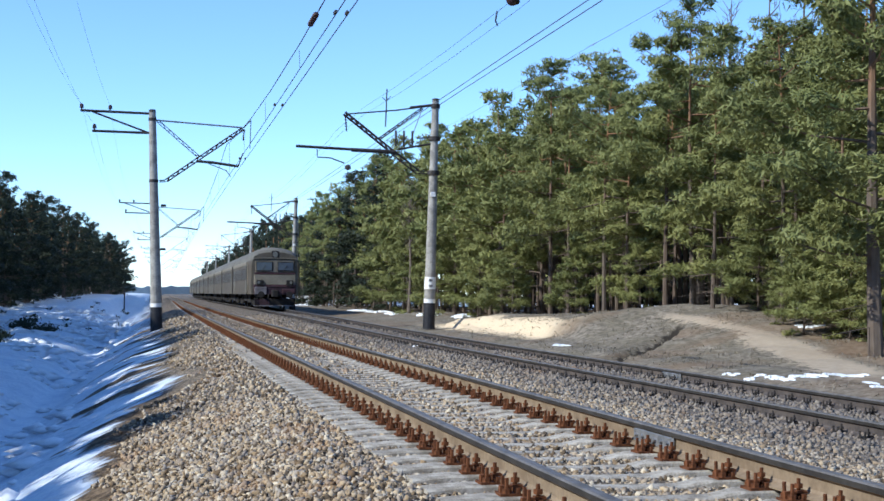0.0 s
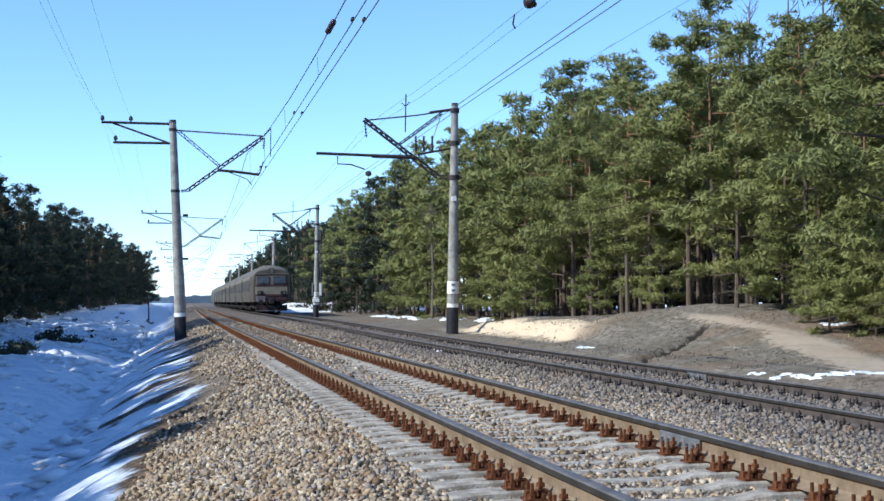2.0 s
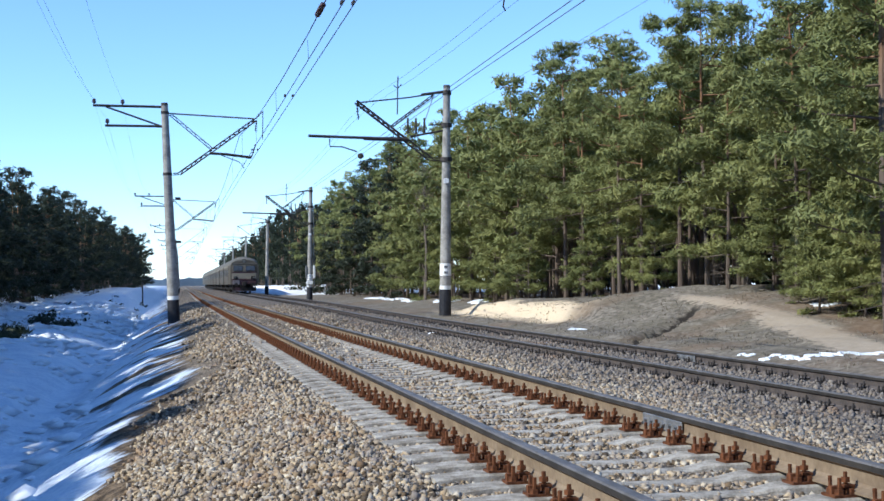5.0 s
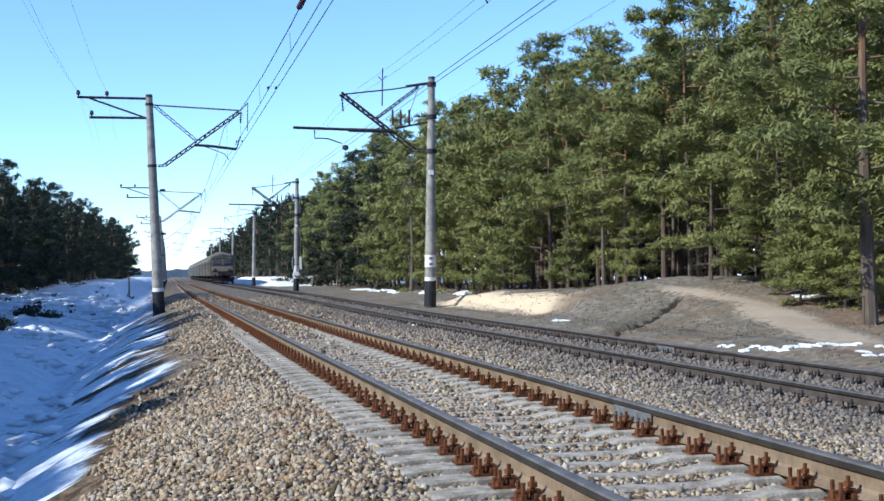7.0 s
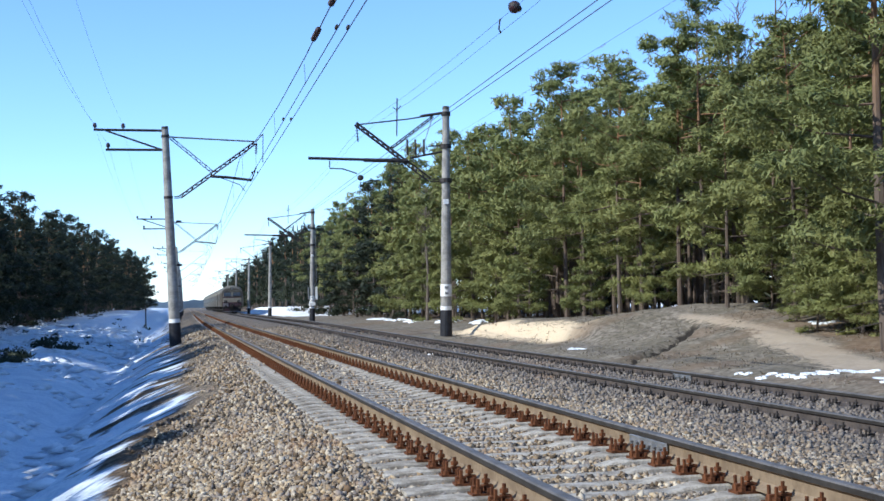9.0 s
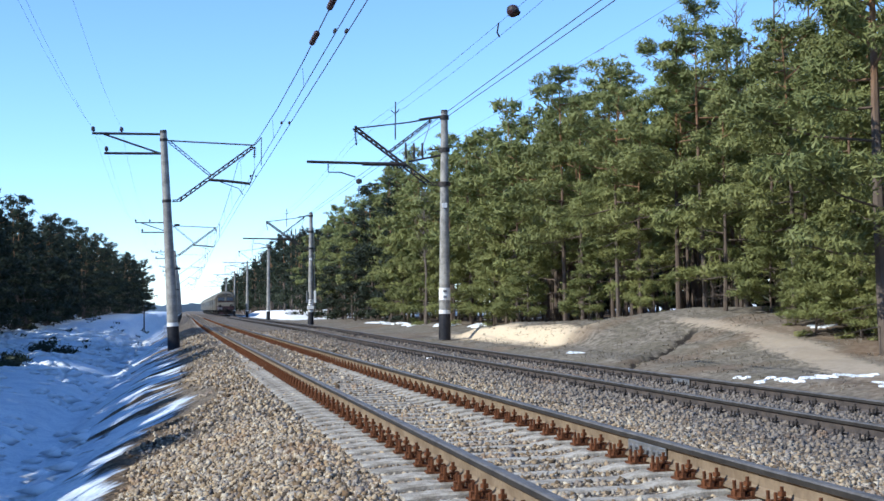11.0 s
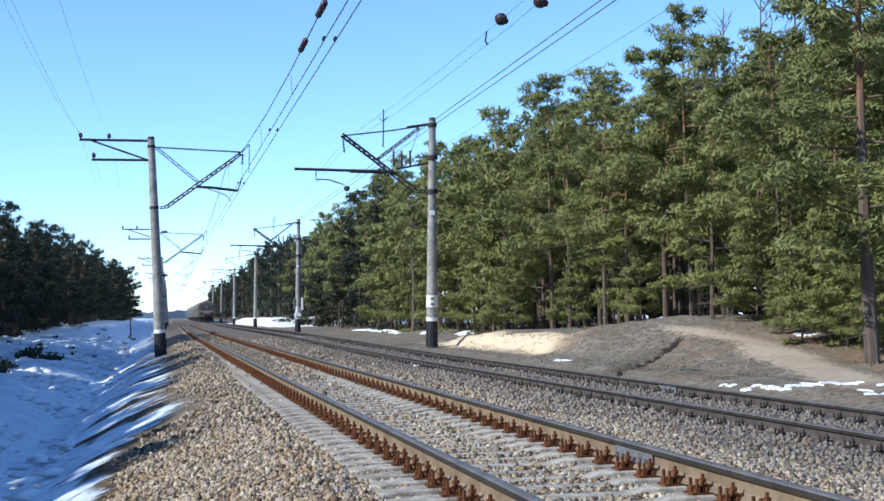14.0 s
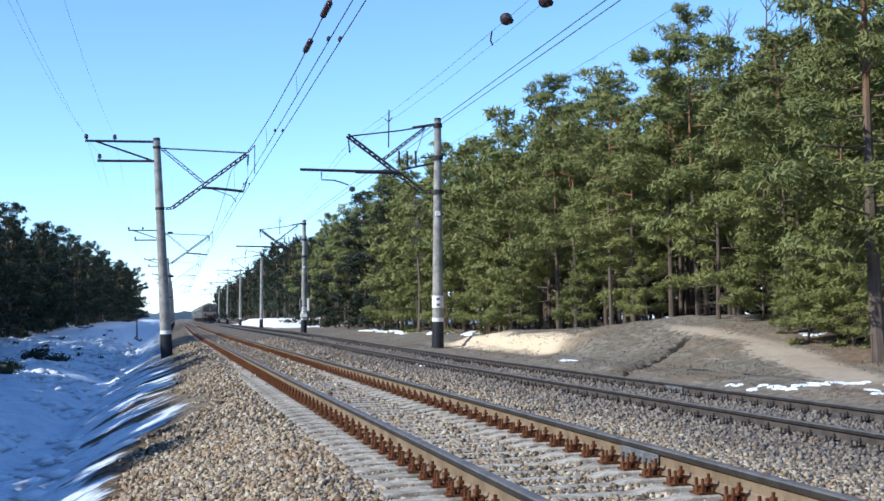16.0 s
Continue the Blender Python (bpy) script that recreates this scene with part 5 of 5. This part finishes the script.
        Mesh().box(-1.42, yf - 0.09, 0.20, 1.3, yf - 0.03, 0.27, bevel=0.01).link("clearer_rim", PLATE, c, "pale rim of the track clearer")
        Mesh().box(-1.35, yf - 0.075, 0.3, -0.35, yf - 0.055, 0.68, bevel=0.008).link("clearer_panel", GRIME, c, "grimy maroon panel of the track clearer")
        hood = [(-1.5, 3.36), (-0.9, 3.40), (0, 3.42), (0.9, 3.40), (1.5, 3.36)]
        me = Mesh().rings([[(px, yf - 0.04, pz), (px, yf - 0.04, pz + 0.06), (px, 0.3, pz + 0.1), (px, 0.3, pz)] for px, pz in hood])
        me.link("sun_visor", DUST, c, "dusty brow over the windscreen")
        for s in (-1, 1):
            me = Mesh()
            for q in range(5):
                me.tube([(s * 1.25 - 0.09, yf - 0.1, 0.32 + q * 0.14), (s * 1.25 + 0.09, yf - 0.1, 0.32 + q * 0.14)], 0.012, 5)
            me.tube([(s * 1.16, yf - 0.1, 0.28), (s * 1.16, yf - 0.1, 0.98)], 0.014, 5)
            me.tube([(s * 1.34, yf - 0.1, 0.28), (s * 1.34, yf - 0.1, 0.98)], 0.014, 5)
            me.link("ladder", UNDER, c)
            hose = [(s * 0.42, yf - 0.05, 1.0), (s * 0.46, yf - 0.25, 0.75), (s * 0.4, yf - 0.3, 0.5), (s * 0.3, yf - 0.2, 0.45)]
            Mesh().tube(hose, 0.03, 6).link("brake_hose", UNDER, c, "black rubber brake hose")
            Mesh().tube([(s * 0.72 - 0.2, yf - 0.05, 2.55), (s * 0.72 + 0.12, yf - 0.05, 2.98)], 0.012, 5).link("wiper", UNDER, c)
        for s in (-1, 1):
            Mesh().box(min(s * CAR_W, s * (CAR_W + 0.04)) , 1.0, 1.1, max(s * CAR_W, s * (CAR_W + 0.04)), 1.32, 3.0, bevel=0.02).link("handrail_panel", CREAM, c, "pale pillar behind the cab")
    return c


cars = [car(True)]
cars.append(car(False))
for k in range(8):
    cars.append(copy_thing(cars[1], pose(FAR, 200 + 20 * k, FAR_Z)))


def motions():
    """The train draws away along the far track."""
    times = (0, 2, 4, 6, 8, 10, 12, 14, 16)
    tail = (92.3, 120, 147, 173.5, 199.5, 225.5, 251, 276, 301)
    for k, c in enumerate(cars):
        rows = []
        for t, y in zip(times, tail):
            yy = y + k * CAR_L
            turn = -math.degrees(math.atan2(float(bend(yy + CAR_L)) - float(bend(yy)), CAR_L))
            rows.append((t, pose(FAR + float(bend(yy)), yy, FAR_Z + float(rise(yy)), 0, 0, turn)))
        walk(c, rows)


# ================= ballast stones =================
scatter_stones("ballast_stones", 66000, -1.1, 5.7, 4.0, 17, 0.030, "angular tan and grey ballast stones beside and between the rails", 21, off_sleepers)
scatter_stones("ballast_stones", 38000, -0.7, 10.6, 10.0, 34, 0.034, "angular tan and grey ballast stones between the two tracks", 22, off_sleepers)
scatter_stones("ballast_stones", 11000, 0.2, 10.4, 30.0, 80, 0.036, "coarse ballast stones along the distant tracks", 23, off_sleepers)

motions()
